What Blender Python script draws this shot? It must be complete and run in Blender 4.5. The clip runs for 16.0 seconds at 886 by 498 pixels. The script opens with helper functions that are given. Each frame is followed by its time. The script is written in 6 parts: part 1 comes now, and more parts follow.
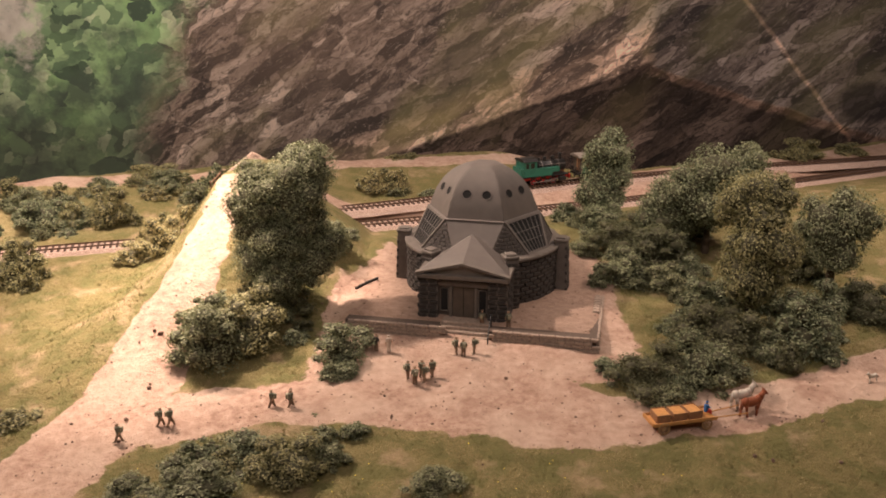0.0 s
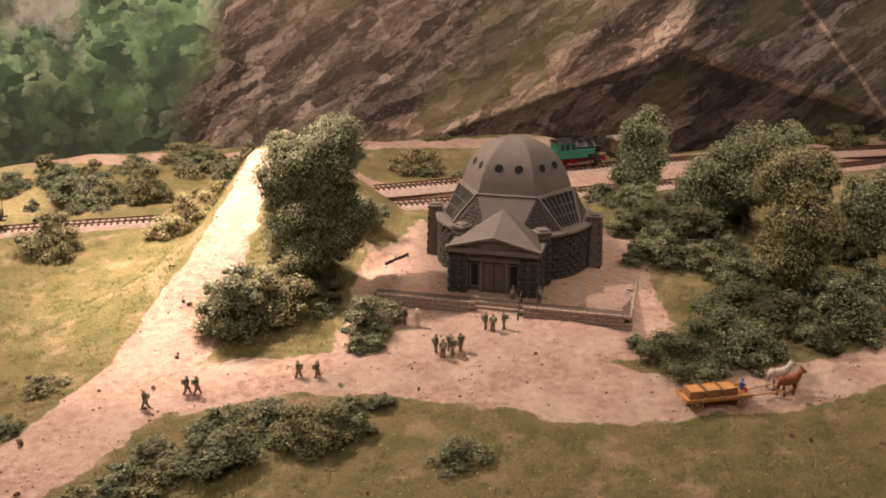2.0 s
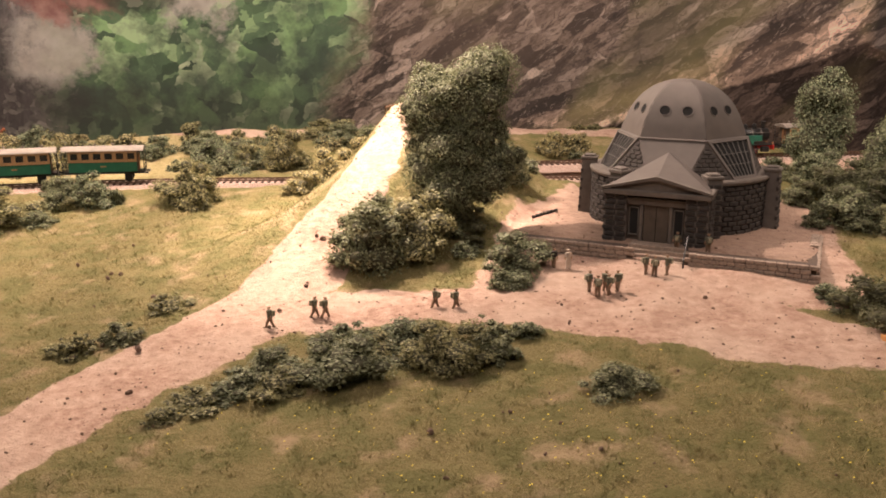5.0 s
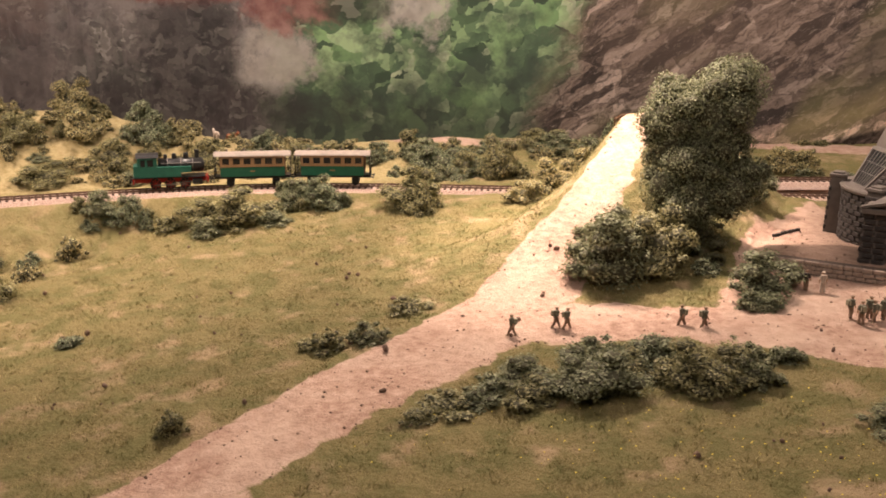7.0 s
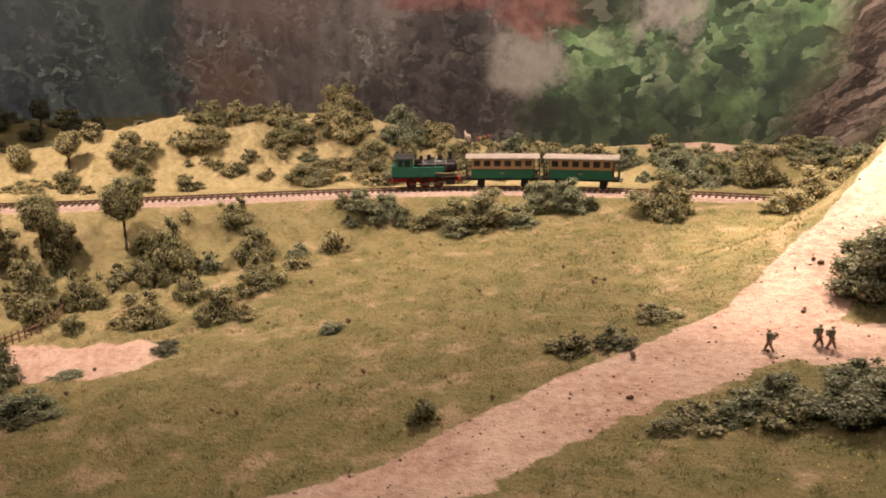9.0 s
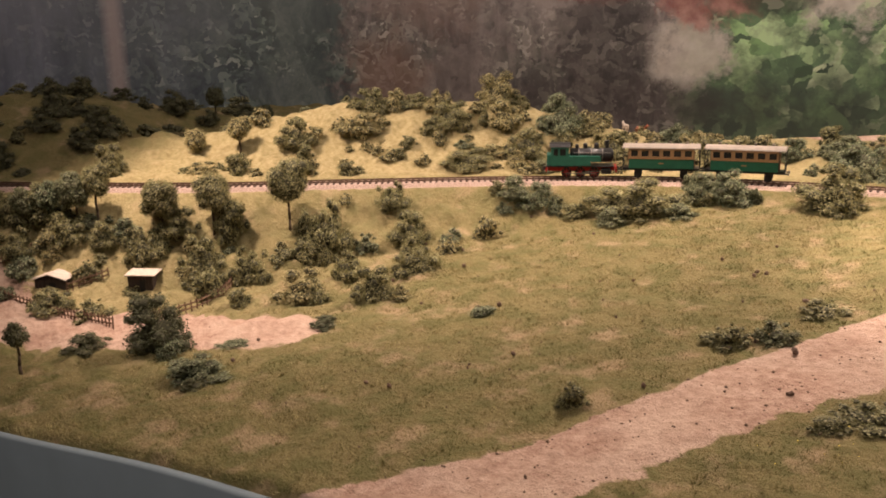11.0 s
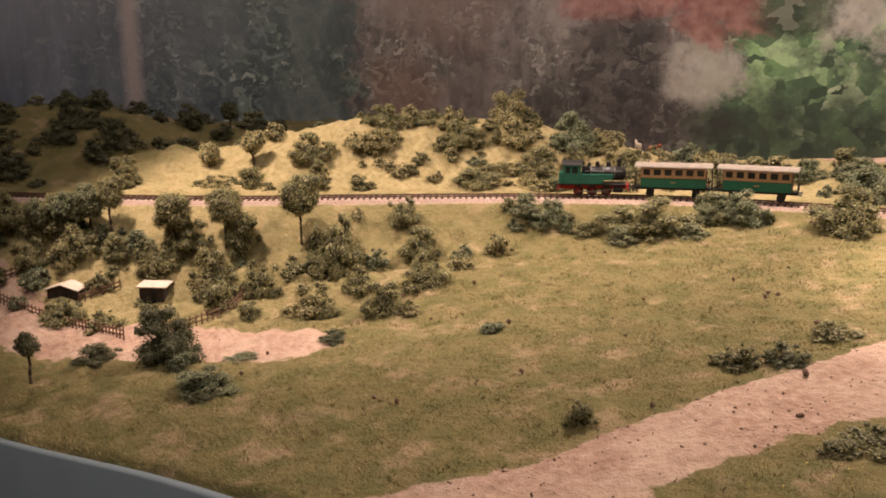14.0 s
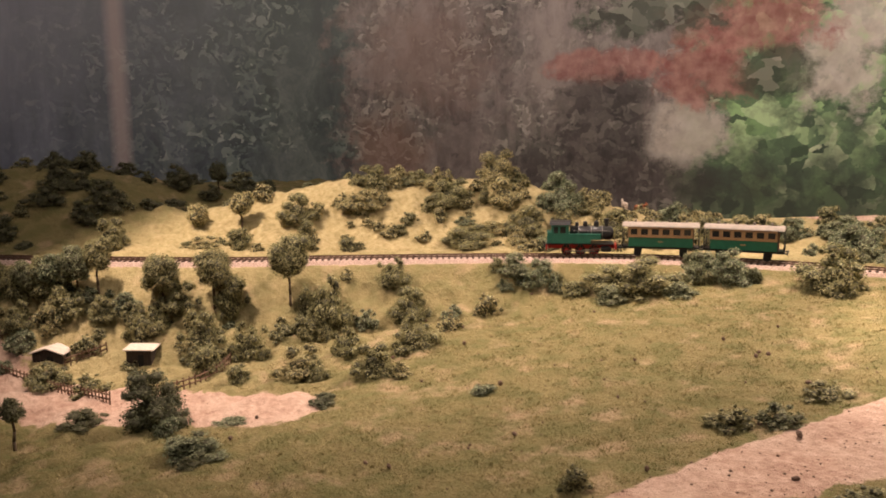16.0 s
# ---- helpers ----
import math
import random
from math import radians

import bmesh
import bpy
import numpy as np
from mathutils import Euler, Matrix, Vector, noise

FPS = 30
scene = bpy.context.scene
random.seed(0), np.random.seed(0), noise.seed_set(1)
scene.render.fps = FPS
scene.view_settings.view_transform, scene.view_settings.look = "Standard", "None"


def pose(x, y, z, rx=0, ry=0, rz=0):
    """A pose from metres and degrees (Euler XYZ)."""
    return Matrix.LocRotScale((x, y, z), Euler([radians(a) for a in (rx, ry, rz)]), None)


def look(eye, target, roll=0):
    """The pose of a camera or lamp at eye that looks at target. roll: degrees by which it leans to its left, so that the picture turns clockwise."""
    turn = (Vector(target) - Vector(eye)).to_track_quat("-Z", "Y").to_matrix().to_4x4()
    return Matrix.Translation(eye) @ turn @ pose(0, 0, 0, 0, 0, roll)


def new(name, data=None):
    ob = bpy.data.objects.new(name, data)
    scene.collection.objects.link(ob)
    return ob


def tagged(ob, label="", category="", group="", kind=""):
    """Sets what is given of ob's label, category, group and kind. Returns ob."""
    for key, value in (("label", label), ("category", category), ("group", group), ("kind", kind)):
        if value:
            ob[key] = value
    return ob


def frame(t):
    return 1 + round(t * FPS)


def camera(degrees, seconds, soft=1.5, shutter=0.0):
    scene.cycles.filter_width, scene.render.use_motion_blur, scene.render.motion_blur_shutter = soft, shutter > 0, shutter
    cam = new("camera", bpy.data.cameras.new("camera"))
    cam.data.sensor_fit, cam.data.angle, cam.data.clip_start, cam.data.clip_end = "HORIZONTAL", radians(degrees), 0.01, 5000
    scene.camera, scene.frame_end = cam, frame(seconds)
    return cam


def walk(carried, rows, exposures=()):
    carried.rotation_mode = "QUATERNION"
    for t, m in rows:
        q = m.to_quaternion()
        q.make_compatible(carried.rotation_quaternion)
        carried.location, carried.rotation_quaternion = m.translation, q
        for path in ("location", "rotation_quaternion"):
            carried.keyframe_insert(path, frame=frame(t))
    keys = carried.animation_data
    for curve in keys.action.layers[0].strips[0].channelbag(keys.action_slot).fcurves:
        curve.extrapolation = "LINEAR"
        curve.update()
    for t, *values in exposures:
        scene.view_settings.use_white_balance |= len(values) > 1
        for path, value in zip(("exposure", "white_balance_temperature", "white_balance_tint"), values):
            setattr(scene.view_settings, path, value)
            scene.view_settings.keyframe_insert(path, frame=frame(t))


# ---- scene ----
cam = camera(52.0, 16.0, soft=1.8)
METRES, EYE, TILT, LEAN, TURN = 0.33, 0.453, -18.0, 0.0, 0.0
ROWS = [
    (0.0, 0.0, 0.0, 0.0, 0.0, 0.0, -0.0),
    (0.5, -0.0012, 0.0049, -0.0146, 0.16, -0.11, -0.02),
    (1.0, -0.0008, 0.0112, -0.023, 0.48, -0.4, -0.07),
    (1.5, 0.0094, 0.0227, -0.0419, 1.19, -0.55, -0.29),
    (2.0, 0.0198, 0.0473, -0.0776, 2.26, -0.33, -0.72),
    (2.5, -0.0045, 0.0848, -0.1426, 3.11, 0.64, -1.25),
    (3.0, -0.0114, 0.1502, -0.2465, 4.27, 2.42, -1.98),
    (5.5, -0.0927, 0.3652, -0.5066, 12.44, 3.19, -4.28),
    (6.0, -0.153, 0.3567, -0.5089, 14.73, 3.09, -5.02),
    (6.5, -0.2195, 0.338, -0.509, 17.6, 2.96, -5.9),
    (7.0, -0.2718, 0.3156, -0.5156, 20.97, 2.89, -6.91),
    (7.5, -0.2942, 0.2978, -0.5076, 24.8, 2.47, -8.0),
    (8.0, -0.3045, 0.288, -0.5093, 28.83, 2.06, -8.98),
    (8.5, -0.3018, 0.2885, -0.514, 32.7, 1.51, -9.58),
    (9.0, -0.3022, 0.2789, -0.5278, 35.79, 0.97, -9.96),
    (9.5, -0.304, 0.265, -0.5414, 38.48, 0.34, -10.33),
    (10.0, -0.2993, 0.2659, -0.557, 41.21, -0.28, -10.83),
    (12.5, -0.2941, 0.2671, -0.5621, 47.9, -1.79, -12.66),
    (13.0, -0.2935, 0.2665, -0.559, 47.39, -1.51, -12.73),
    (13.5, -0.2884, 0.2739, -0.5598, 46.85, -1.06, -12.7),
    (14.0, -0.2881, 0.2712, -0.5625, 46.26, -0.34, -12.65),
    (14.5, -0.2894, 0.2667, -0.5587, 45.84, 0.67, -12.58),
    (15.0, -0.2917, 0.2631, -0.5561, 45.55, 1.91, -12.47),
    (15.5, -0.2956, 0.2606, -0.5511, 45.38, 2.93, -12.34),
    (16.0, -0.2999, 0.2543, -0.5485, 45.34, 3.42, -12.29),
]
walk(cam, [(t, pose(0, 0, EYE, TILT, LEAN, TURN) @ pose(METRES * x, METRES * y, METRES * z, 90 + pitch, roll, yaw)) for t, x, y, z, yaw, pitch, roll in ROWS],
     [(0.0, -0.03), (3.0, 0.08), (5.5, 0.22), (6.3, 0.18), (7.4, 0.02), (8.5, -0.06), (12.5, -0.08), (16.0, 0.0)])


# ---- light ----
world = bpy.data.worlds.new("room_air")
scene.world = world
world.use_nodes = True
world.node_tree.nodes["Background"].inputs[0].default_value = (0.30, 0.29, 0.30, 1)
world.node_tree.nodes["Background"].inputs[1].default_value = 0.22


def spot(name, eye, target, watts, degrees, colour, radius=0.04, blend=0.6):
    lamp = bpy.data.lights.new(name, "SPOT")
    lamp.energy, lamp.spot_size, lamp.spot_blend, lamp.color, lamp.shadow_soft_size = watts, radians(degrees), blend, colour, radius
    ob = new(name, lamp)
    ob.matrix_world = look(eye, target)
    return ob


WARM = (1.0, 0.77, 0.64)
spot("ceiling_spot", (-0.74, 1.40, 0.95), (-0.42, 0.93, 0.0), 90, 122, WARM, 0.015, 0.85)
spot("ceiling_spot", (-0.46, 1.42, 1.20), (-0.345, 1.17, 0.08), 220, 29, WARM, 0.015, 1.0)
spot("ceiling_spot", (-1.60, 0.45, 0.90), (-1.30, 0.85, 0.0), 80, 60, WARM, 0.015, 0.6)
spot("ceiling_spot", (0.92, 1.28, 1.05), (0.60, 1.42, 0.0), 58, 76, WARM, 0.02, 1.0)


def panel(name, eye, target, watts, colour, width, depth):
    lamp = bpy.data.lights.new(name, "AREA")
    lamp.energy, lamp.color, lamp.shape, lamp.size, lamp.size_y = watts, colour, "RECTANGLE", width, depth
    new(name, lamp).matrix_world = look(eye, target)


panel("room_light", (-0.2, -0.3, 1.9), (-0.4, 1.7, 0.3), 27, (1.0, 0.83, 0.75), 2.5, 1.2)
# Unseen strip, added to brighten the backdrop from above.
panel("backdrop_light", (-0.5, 1.50, 1.50), (-0.6, 2.15, 0.45), 17, (1.0, 0.84, 0.78), 2.6, 0.1)


# ---- materials ----
class Nodes:
    """A small wrapper to write node trees in few lines."""

    def __init__(self, name, rough=0.8, metal=0.0):
        self.mat = bpy.data.materials.new(name)
        self.mat.use_nodes = True
        self.tree = self.mat.node_tree
        self.bsdf = self.tree.nodes["Principled BSDF"]
        self.bsdf.inputs["Roughness"].default_value, self.bsdf.inputs["Metallic"].default_value = rough, metal
        self.bsdf.inputs["Specular IOR Level"].default_value = 0.25

    def add(self, kind, **inputs):
        node = self.tree.nodes.new(kind)
        for key, value in inputs.items():
            self.set(node, key.replace("_", " "), value)
        return node

    def set(self, node, key, value):
        if isinstance(value, bpy.types.NodeSocket):
            self.tree.links.new(value, node.inputs[key])
        else:
            node.inputs[key].default_value = value

    def place(self):
        return self.add("ShaderNodeNewGeometry").outputs["Position"]

    def noise(self, scale, detail=4.0, vector=None, rough=0.55):
        node = self.add("ShaderNodeTexNoise", Scale=scale, Detail=detail, Roughness=rough)
        self.tree.links.new(vector or self.place(), node.inputs["Vector"])
        return node.outputs["Fac"]

    def ramp(self, fac, *stops):
        node = self.add("ShaderNodeValToRGB", Fac=fac)
        e = node.color_ramp.elements
        while len(e) < len(stops):
            e.new(0.5)
        for item, (at, colour) in zip(e, stops):
            item.position, item.color = at, (*colour, 1)
        return node.outputs["Color"]

    def mix(self, fac, a, b, blend="MIX"):
        node = self.tree.nodes.new("ShaderNodeMix")
        node.data_type, node.blend_type = "RGBA", blend
        for key, value in ((0, fac), (6, a), (7, b)):
            if isinstance(value, bpy.types.NodeSocket):
                self.tree.links.new(value, node.inputs[key])
            else:
                node.inputs[key].default_value = value if key == 0 else (*value, 1)
        return node.outputs[2]

    def math(self, op, a, b=0.0):
        node = self.tree.nodes.new("ShaderNodeMath")
        node.operation = op
        for i, value in enumerate((a, b)):
            if isinstance(value, bpy.types.NodeSocket):
                self.tree.links.new(value, node.inputs[i])
            else:
                node.inputs[i].default_value = value
        return node.outputs[0]

    def bump(self, fac, strength, distance=0.002):
        node = self.add("ShaderNodeBump", Height=fac, Strength=strength, Distance=distance)
        self.tree.links.new(node.outputs[0], self.bsdf.inputs["Normal"])

    def colour(self, socket):
        self.tree.links.new(socket, self.bsdf.inputs["Base Color"])
        return self.mat


def paint(name, colour, rough=0.6, vary=0.2, scale=120.0, metal=0.0, bump=0.15):
    """Paint, plastic or stone of one colour with fine mottling and dust."""
    n = Nodes(name, rough, metal)
    low, high = [c * (1 - vary) for c in colour], [min(1, c * (1 + vary)) for c in colour]
    fine = n.noise(scale, 6)
    tone = n.ramp(fine, (0.3, low), (0.7, high))
    big = n.noise(scale * 0.12, 3)
    tone = n.mix(n.math("MULTIPLY", big, 0.35), tone, [0.5 * c + 0.06 for c in colour])
    n.bump(fine, bump, 0.0006)
    return n.colour(tone)


def foliage(name, dark, mid, light):
    """Thin leaves that let some light through; colour changes from tuft to tuft and from bush to bush."""
    n = Nodes(name, 0.6)
    n.bsdf.inputs["Specular IOR Level"].default_value = 0.3
    leaf = n.add("ShaderNodeNewGeometry").outputs["Random Per Island"]
    tone = n.ramp(leaf, (0.0, dark), (0.5, mid), (0.86, light), (1.0, [min(0.6, 1.3 * c) for c in light]))
    shift = n.add("ShaderNodeObjectInfo").outputs["Random"]
    tone = n.mix(n.math("MULTIPLY", shift, 0.35), tone, (0.22, 0.19, 0.085))
    n.colour(tone)
    thin = n.add("ShaderNodeBsdfTranslucent", Color=tone)
    both = n.add("ShaderNodeMixShader", Fac=0.28)
    n.tree.links.new(n.bsdf.outputs[0], both.inputs[1])
    n.tree.links.new(thin.outputs[0], both.inputs[2])
    n.tree.links.new(both.outputs[0], n.tree.nodes["Material Output"].inputs["Surface"])
    return n.mat


LEAF_SAGE = foliage("leaf_sage", (0.10, 0.12, 0.07), (0.17, 0.195, 0.11), (0.30, 0.32, 0.19))
LEAF_OLIVE = foliage("leaf_olive", (0.15, 0.145, 0.065), (0.245, 0.23, 0.105), (0.37, 0.34, 0.17))
LEAF_STRAW = foliage("leaf_straw", (0.22, 0.19, 0.08), (0.38, 0.32, 0.15), (0.54, 0.46, 0.24))
# Very dark leaves; on the far hill the colour stands for missing light.
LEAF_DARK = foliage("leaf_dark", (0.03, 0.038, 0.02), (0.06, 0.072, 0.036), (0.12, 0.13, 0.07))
# Dark colour of the bush cores, standing for shade in the leaf gaps.
GAP_SHADE = paint("gap_shade", (0.075, 0.07, 0.038), 0.95, 0.4, 500)
BARK = paint("bark", (0.09, 0.06, 0.035), 0.9, 0.4, 400)
DOME_GREY = paint("dome_grey", (0.135, 0.112, 0.097), 0.55, 0.12, 60, bump=0.08)
STONE_DARK = paint("stone_dark", (0.042, 0.034, 0.029), 0.8, 0.35, 260, bump=0.5)
STONE_TRIM = paint("stone_trim", (0.145, 0.12, 0.10), 0.65, 0.18, 150)
JOINT_PALE = paint("joint_pale", (0.13, 0.108, 0.092), 0.9)
STONE_LIGHT = paint("stone_light", (0.066, 0.054, 0.046), 0.8, 0.3, 260, bump=0.4)
HOLE_BLACK = paint("hole_black", (0.008, 0.007, 0.006), 0.9)
WALL_STONE = paint("wall_stone", (0.33, 0.25, 0.195), 0.85, 0.3, 300, bump=0.5)
WALL_JOINT = paint("wall_joint", (0.10, 0.07, 0.052), 0.95, 0.3, 300)
BAR_METAL = paint("bar_metal", (0.16, 0.14, 0.125), 0.5, 0.2)
DOOR_BROWN = paint("door_brown", (0.10, 0.075, 0.055), 0.6, 0.2)
LOCO_GREEN = paint("loco_green", (0.025, 0.14, 0.095), 0.4, 0.15)
COACH_GREEN = paint("coach_green", (0.015, 0.11, 0.06), 0.45, 0.15)
COACH_TAN = paint("coach_tan", (0.33, 0.195, 0.09), 0.5, 0.15)
ROOF_GREY = paint("roof_grey", (0.24, 0.20, 0.165), 0.7, 0.2)
LOCO_BLACK = paint("loco_black", (0.012, 0.011, 0.011), 0.35, 0.3)
LOCO_RED = paint("loco_red", (0.42, 0.02, 0.015), 0.45, 0.15)
RAIL_STEEL = paint("rail_steel", (0.17, 0.10, 0.065), 0.4, 0.3, 200, 0.6)
SLEEPER = paint("sleeper_brown", (0.085, 0.05, 0.035), 0.85, 0.4, 300)
WOOD_ORANGE = paint("wood_orange", (0.52, 0.25, 0.08), 0.6, 0.2, 200)
WOOD_BROWN = paint("wood_brown", (0.30, 0.15, 0.07), 0.7, 0.25, 200)
SHED_WOOD = paint("shed_wood", (0.04, 0.027, 0.02), 0.85, 0.3, 300)
SHED_ROOF = paint("shed_roof", (0.58, 0.48, 0.40), 0.8, 0.2, 200)
FENCE_WOOD = paint("fence_wood", (0.15, 0.085, 0.05), 0.85, 0.3, 300)
HORSE_BAY = paint("horse_bay", (0.26, 0.07, 0.025), 0.5, 0.2)
HORSE_GREY = paint("horse_grey", (0.55, 0.48, 0.40), 0.5, 0.2)
CLOTH_BLUE = paint("cloth_blue", (0.04, 0.14, 0.35), 0.7)
CLOTH_RED = paint("cloth_red", (0.5, 0.05, 0.03), 0.7)
CLOTH_KHAKI = paint("cloth_khaki", (0.15, 0.14, 0.095), 0.8, 0.3, 500)
CLOTH_DARK = paint("cloth_dark", (0.045, 0.035, 0.028), 0.8, 0.3, 500)
CLOTH_PALE = paint("cloth_pale", (0.55, 0.45, 0.36), 0.8)
PACK_OLIVE = paint("pack_olive", (0.33, 0.30, 0.20), 0.8, 0.3, 500)
LEG_TAN = paint("leg_tan", (0.24, 0.155, 0.10), 0.8, 0.3, 500)
SKIN_TAN = paint("figure_tan", (0.45, 0.27, 0.17), 0.7)
FASCIA = paint("fascia_grey", (0.17, 0.215, 0.24), 0.5, 0.06, 20, bump=0.03)
POST_BLACK = paint("post_black", (0.012, 0.012, 0.015), 0.45, 0.1)
PEBBLE = paint("pebble", (0.16, 0.10, 0.07), 0.9, 0.4, 300)


def glass_dark():
    n = Nodes("window_glass", 0.08)
    n.bsdf.inputs["Base Color"].default_value = (0.02, 0.02, 0.02, 1)
    n.bsdf.inputs["Specular IOR Level"].default_value = 0.6
    return n.mat


GLASS = glass_dark()


def land_material():
    """Turf and trodden earth, told apart by the share of earth at each place."""
    n = Nodes("land", 0.95)
    share = n.add("ShaderNodeAttribute")
    share.attribute_name = "earth"
    dry = n.add("ShaderNodeAttribute")
    dry.attribute_name = "dry"
    fine, mid, big = n.noise(900, 5), n.noise(110, 7), n.noise(14, 5)
    crumb = n.noise(330, 4)
    earth = n.ramp(mid, (0.3, (0.29, 0.18, 0.13)), (0.5, (0.40, 0.262, 0.195)), (0.72, (0.51, 0.36, 0.275)))
    earth = n.mix(n.math("MULTIPLY", n.ramp(crumb, (0.58, (0, 0, 0)), (0.68, (1, 1, 1))), 0.5), earth, (0.27, 0.155, 0.105))
    earth = n.mix(n.math("MULTIPLY", n.ramp(fine, (0.5, (0, 0, 0)), (0.75, (1, 1, 1))), 0.35), earth, (0.34, 0.21, 0.15))
    earth = n.mix(n.ramp(big, (0.42, (0, 0, 0)), (0.62, (0.55, 0.55, 0.55))), earth, (0.53, 0.395, 0.305))
    earth = n.mix(n.ramp(n.noise(23, 6), (0.54, (0, 0, 0)), (0.68, (0.45, 0.45, 0.45))), earth, (0.30, 0.18, 0.13))
    base = n.add("ShaderNodeAttribute")
    base.attribute_name = "base"
    plate = n.ramp(mid, (0.3, (0.25, 0.165, 0.12)), (0.7, (0.33, 0.225, 0.17)))
    earth = n.mix(n.math("MULTIPLY", base.outputs["Fac"], 0.85), earth, plate)
    turf = n.ramp(fine, (0.25, (0.095, 0.08, 0.032)), (0.5, (0.18, 0.145, 0.06)), (0.8, (0.31, 0.25, 0.12)))
    turf = n.mix(n.ramp(n.noise(34, 6), (0.44, (0, 0, 0)), (0.60, (0.75, 0.75, 0.75))), turf, (0.12, 0.115, 0.04))
    turf = n.mix(n.ramp(n.noise(21, 6), (0.55, (0, 0, 0)), (0.68, (0.65, 0.65, 0.65))), turf, (0.38, 0.27, 0.165))
    # Straw tone of dry turf, which also carries the lamplight of the left slopes.
    turf = n.mix(n.math("MULTIPLY", dry.outputs["Fac"], 0.8), turf, n.ramp(mid, (0.3, (0.29, 0.225, 0.10)), (0.7, (0.50, 0.405, 0.215))))
    edge = n.math("ADD", share.outputs["Fac"], n.math("MULTIPLY", n.math("SUBTRACT", n.noise(48, 8), 0.5), 1.5))
    tone = n.mix(n.ramp(edge, (0.42, (0, 0, 0)), (0.58, (1, 1, 1))), turf, earth)
    rough = n.math("ADD", n.math("MULTIPLY", mid, 1.0), n.math("ADD", n.math("MULTIPLY", fine, 0.25), n.math("MULTIPLY", crumb, 0.4)))
    n.bump(rough, 0.75, 0.006)
    return n.colour(tone)


LAND = land_material()


def ballast_material():
    n = Nodes("ballast", 0.95)
    fine = n.noise(1100, 3)
    tone = n.ramp(fine, (0.3, (0.22, 0.14, 0.11)), (0.5, (0.46, 0.33, 0.27)), (0.72, (0.66, 0.52, 0.43)))
    n.bump(fine, 0.9, 0.002)
    return n.colour(tone)


BALLAST = ballast_material()


def blade_material():
    n = Nodes("grass_fibre", 0.85)
    leaf = n.add("ShaderNodeNewGeometry").outputs["Random Per Island"]
    tone = n.ramp(leaf, (0.0, (0.17, 0.145, 0.055)), (0.4, (0.25, 0.21, 0.085)), (0.8, (0.34, 0.28, 0.125)), (1.0, (0.48, 0.40, 0.21)))
    tone = n.mix(n.ramp(n.noise(34, 6), (0.44, (0, 0, 0)), (0.60, (0.8, 0.8, 0.8))), tone, (0.125, 0.125, 0.042))
    tone = n.mix(n.ramp(n.noise(21, 6), (0.55, (0, 0, 0)), (0.68, (0.5, 0.5, 0.5))), tone, (0.42, 0.32, 0.17))
    dry = n.add("ShaderNodeAttribute")
    dry.attribute_name = "dry"
    # Same straw tone on the fibres, bright where the slopes are lit.
    tone = n.mix(n.math("MULTIPLY", dry.outputs["Fac"], 0.7), tone, (0.44, 0.355, 0.175))
    return n.colour(tone)


BLADE = blade_material()


# ---- mesh helpers ----
def mesh_of(name, verts, faces, material):
    """A mesh from arrays: faces is n x 3 or n x 4."""
    verts, faces = np.asarray(verts, np.float32), np.asarray(faces, np.int32)
    me = bpy.data.meshes.new(name)
    k = faces.shape[1]
    me.vertices.add(len(verts))
    me.vertices.foreach_set("co", verts.ravel())
    me.loops.add(faces.size)
    me.loops.foreach_set("vertex_index", faces.ravel())
    me.polygons.add(len(faces))
    me.polygons.foreach_set("loop_start", np.arange(0, faces.size, k, dtype=np.int32))
    me.polygons.foreach_set("loop_total", np.full(len(faces), k, np.int32))
    me.update(calc_edges=True)
    me.materials.append(material)
    return me


def part(name, bm, material, parent=None, label="", flat=True):
    """Links a bmesh as one mesh object, under a thing or a part where one is given."""
    me = bpy.data.meshes.new(name)
    bm.normal_update()
    bm.to_mesh(me)
    bm.free()
    for m in material if isinstance(material, (list, tuple)) else [material]:
        me.materials.append(m)
    if not flat:
        for p in me.polygons:
            p.use_smooth = True
    ob = new(name, me)
    ob.parent = parent
    if label:
        ob["label"] = label
    return ob


def piece(name, mesh, parent, m):
    ob = new(name, mesh)
    ob.parent, ob.matrix_basis = parent, m
    return ob


def thing(name, label, category, m=None, group="", kind=""):
    ob = new(name)
    ob.empty_display_size = 0.01
    if m is not None:
        ob.matrix_world = m
    return tagged(ob, label, category, group, kind)


def box(bm, at, size, bevel=0.0, turn=None, slot=0):
    m = Matrix.Translation(at) @ (turn or Matrix()) @ Matrix.Diagonal((*size, 1))
    made = bmesh.ops.create_cube(bm, size=1, matrix=m)
    faces = list({f for v in made["verts"] for f in v.link_faces})
    for f in faces:
        f.material_index = slot
    if bevel:
        edges = list({e for v in made["verts"] for e in v.link_edges})
        bmesh.ops.bevel(bm, geom=edges, offset=bevel, segments=1, affect="EDGES", profile=0.5)
    return bm


def rod(bm, a, b, r0, r1=None, n=8, slot=0):
    """A tapered round rod from a to b."""
    a, b = Vector(a), Vector(b)
    way = b - a
    m = Matrix.Translation((a + b) / 2) @ way.to_track_quat("Z", "Y").to_matrix().to_4x4()
    made = bmesh.ops.create_cone(bm, cap_ends=True, segments=n, radius1=r0, radius2=r0 if r1 is None else r1, depth=way.length, matrix=m)
    for f in {f for v in made["verts"] for f in v.link_faces}:
        f.material_index = slot
    return bm


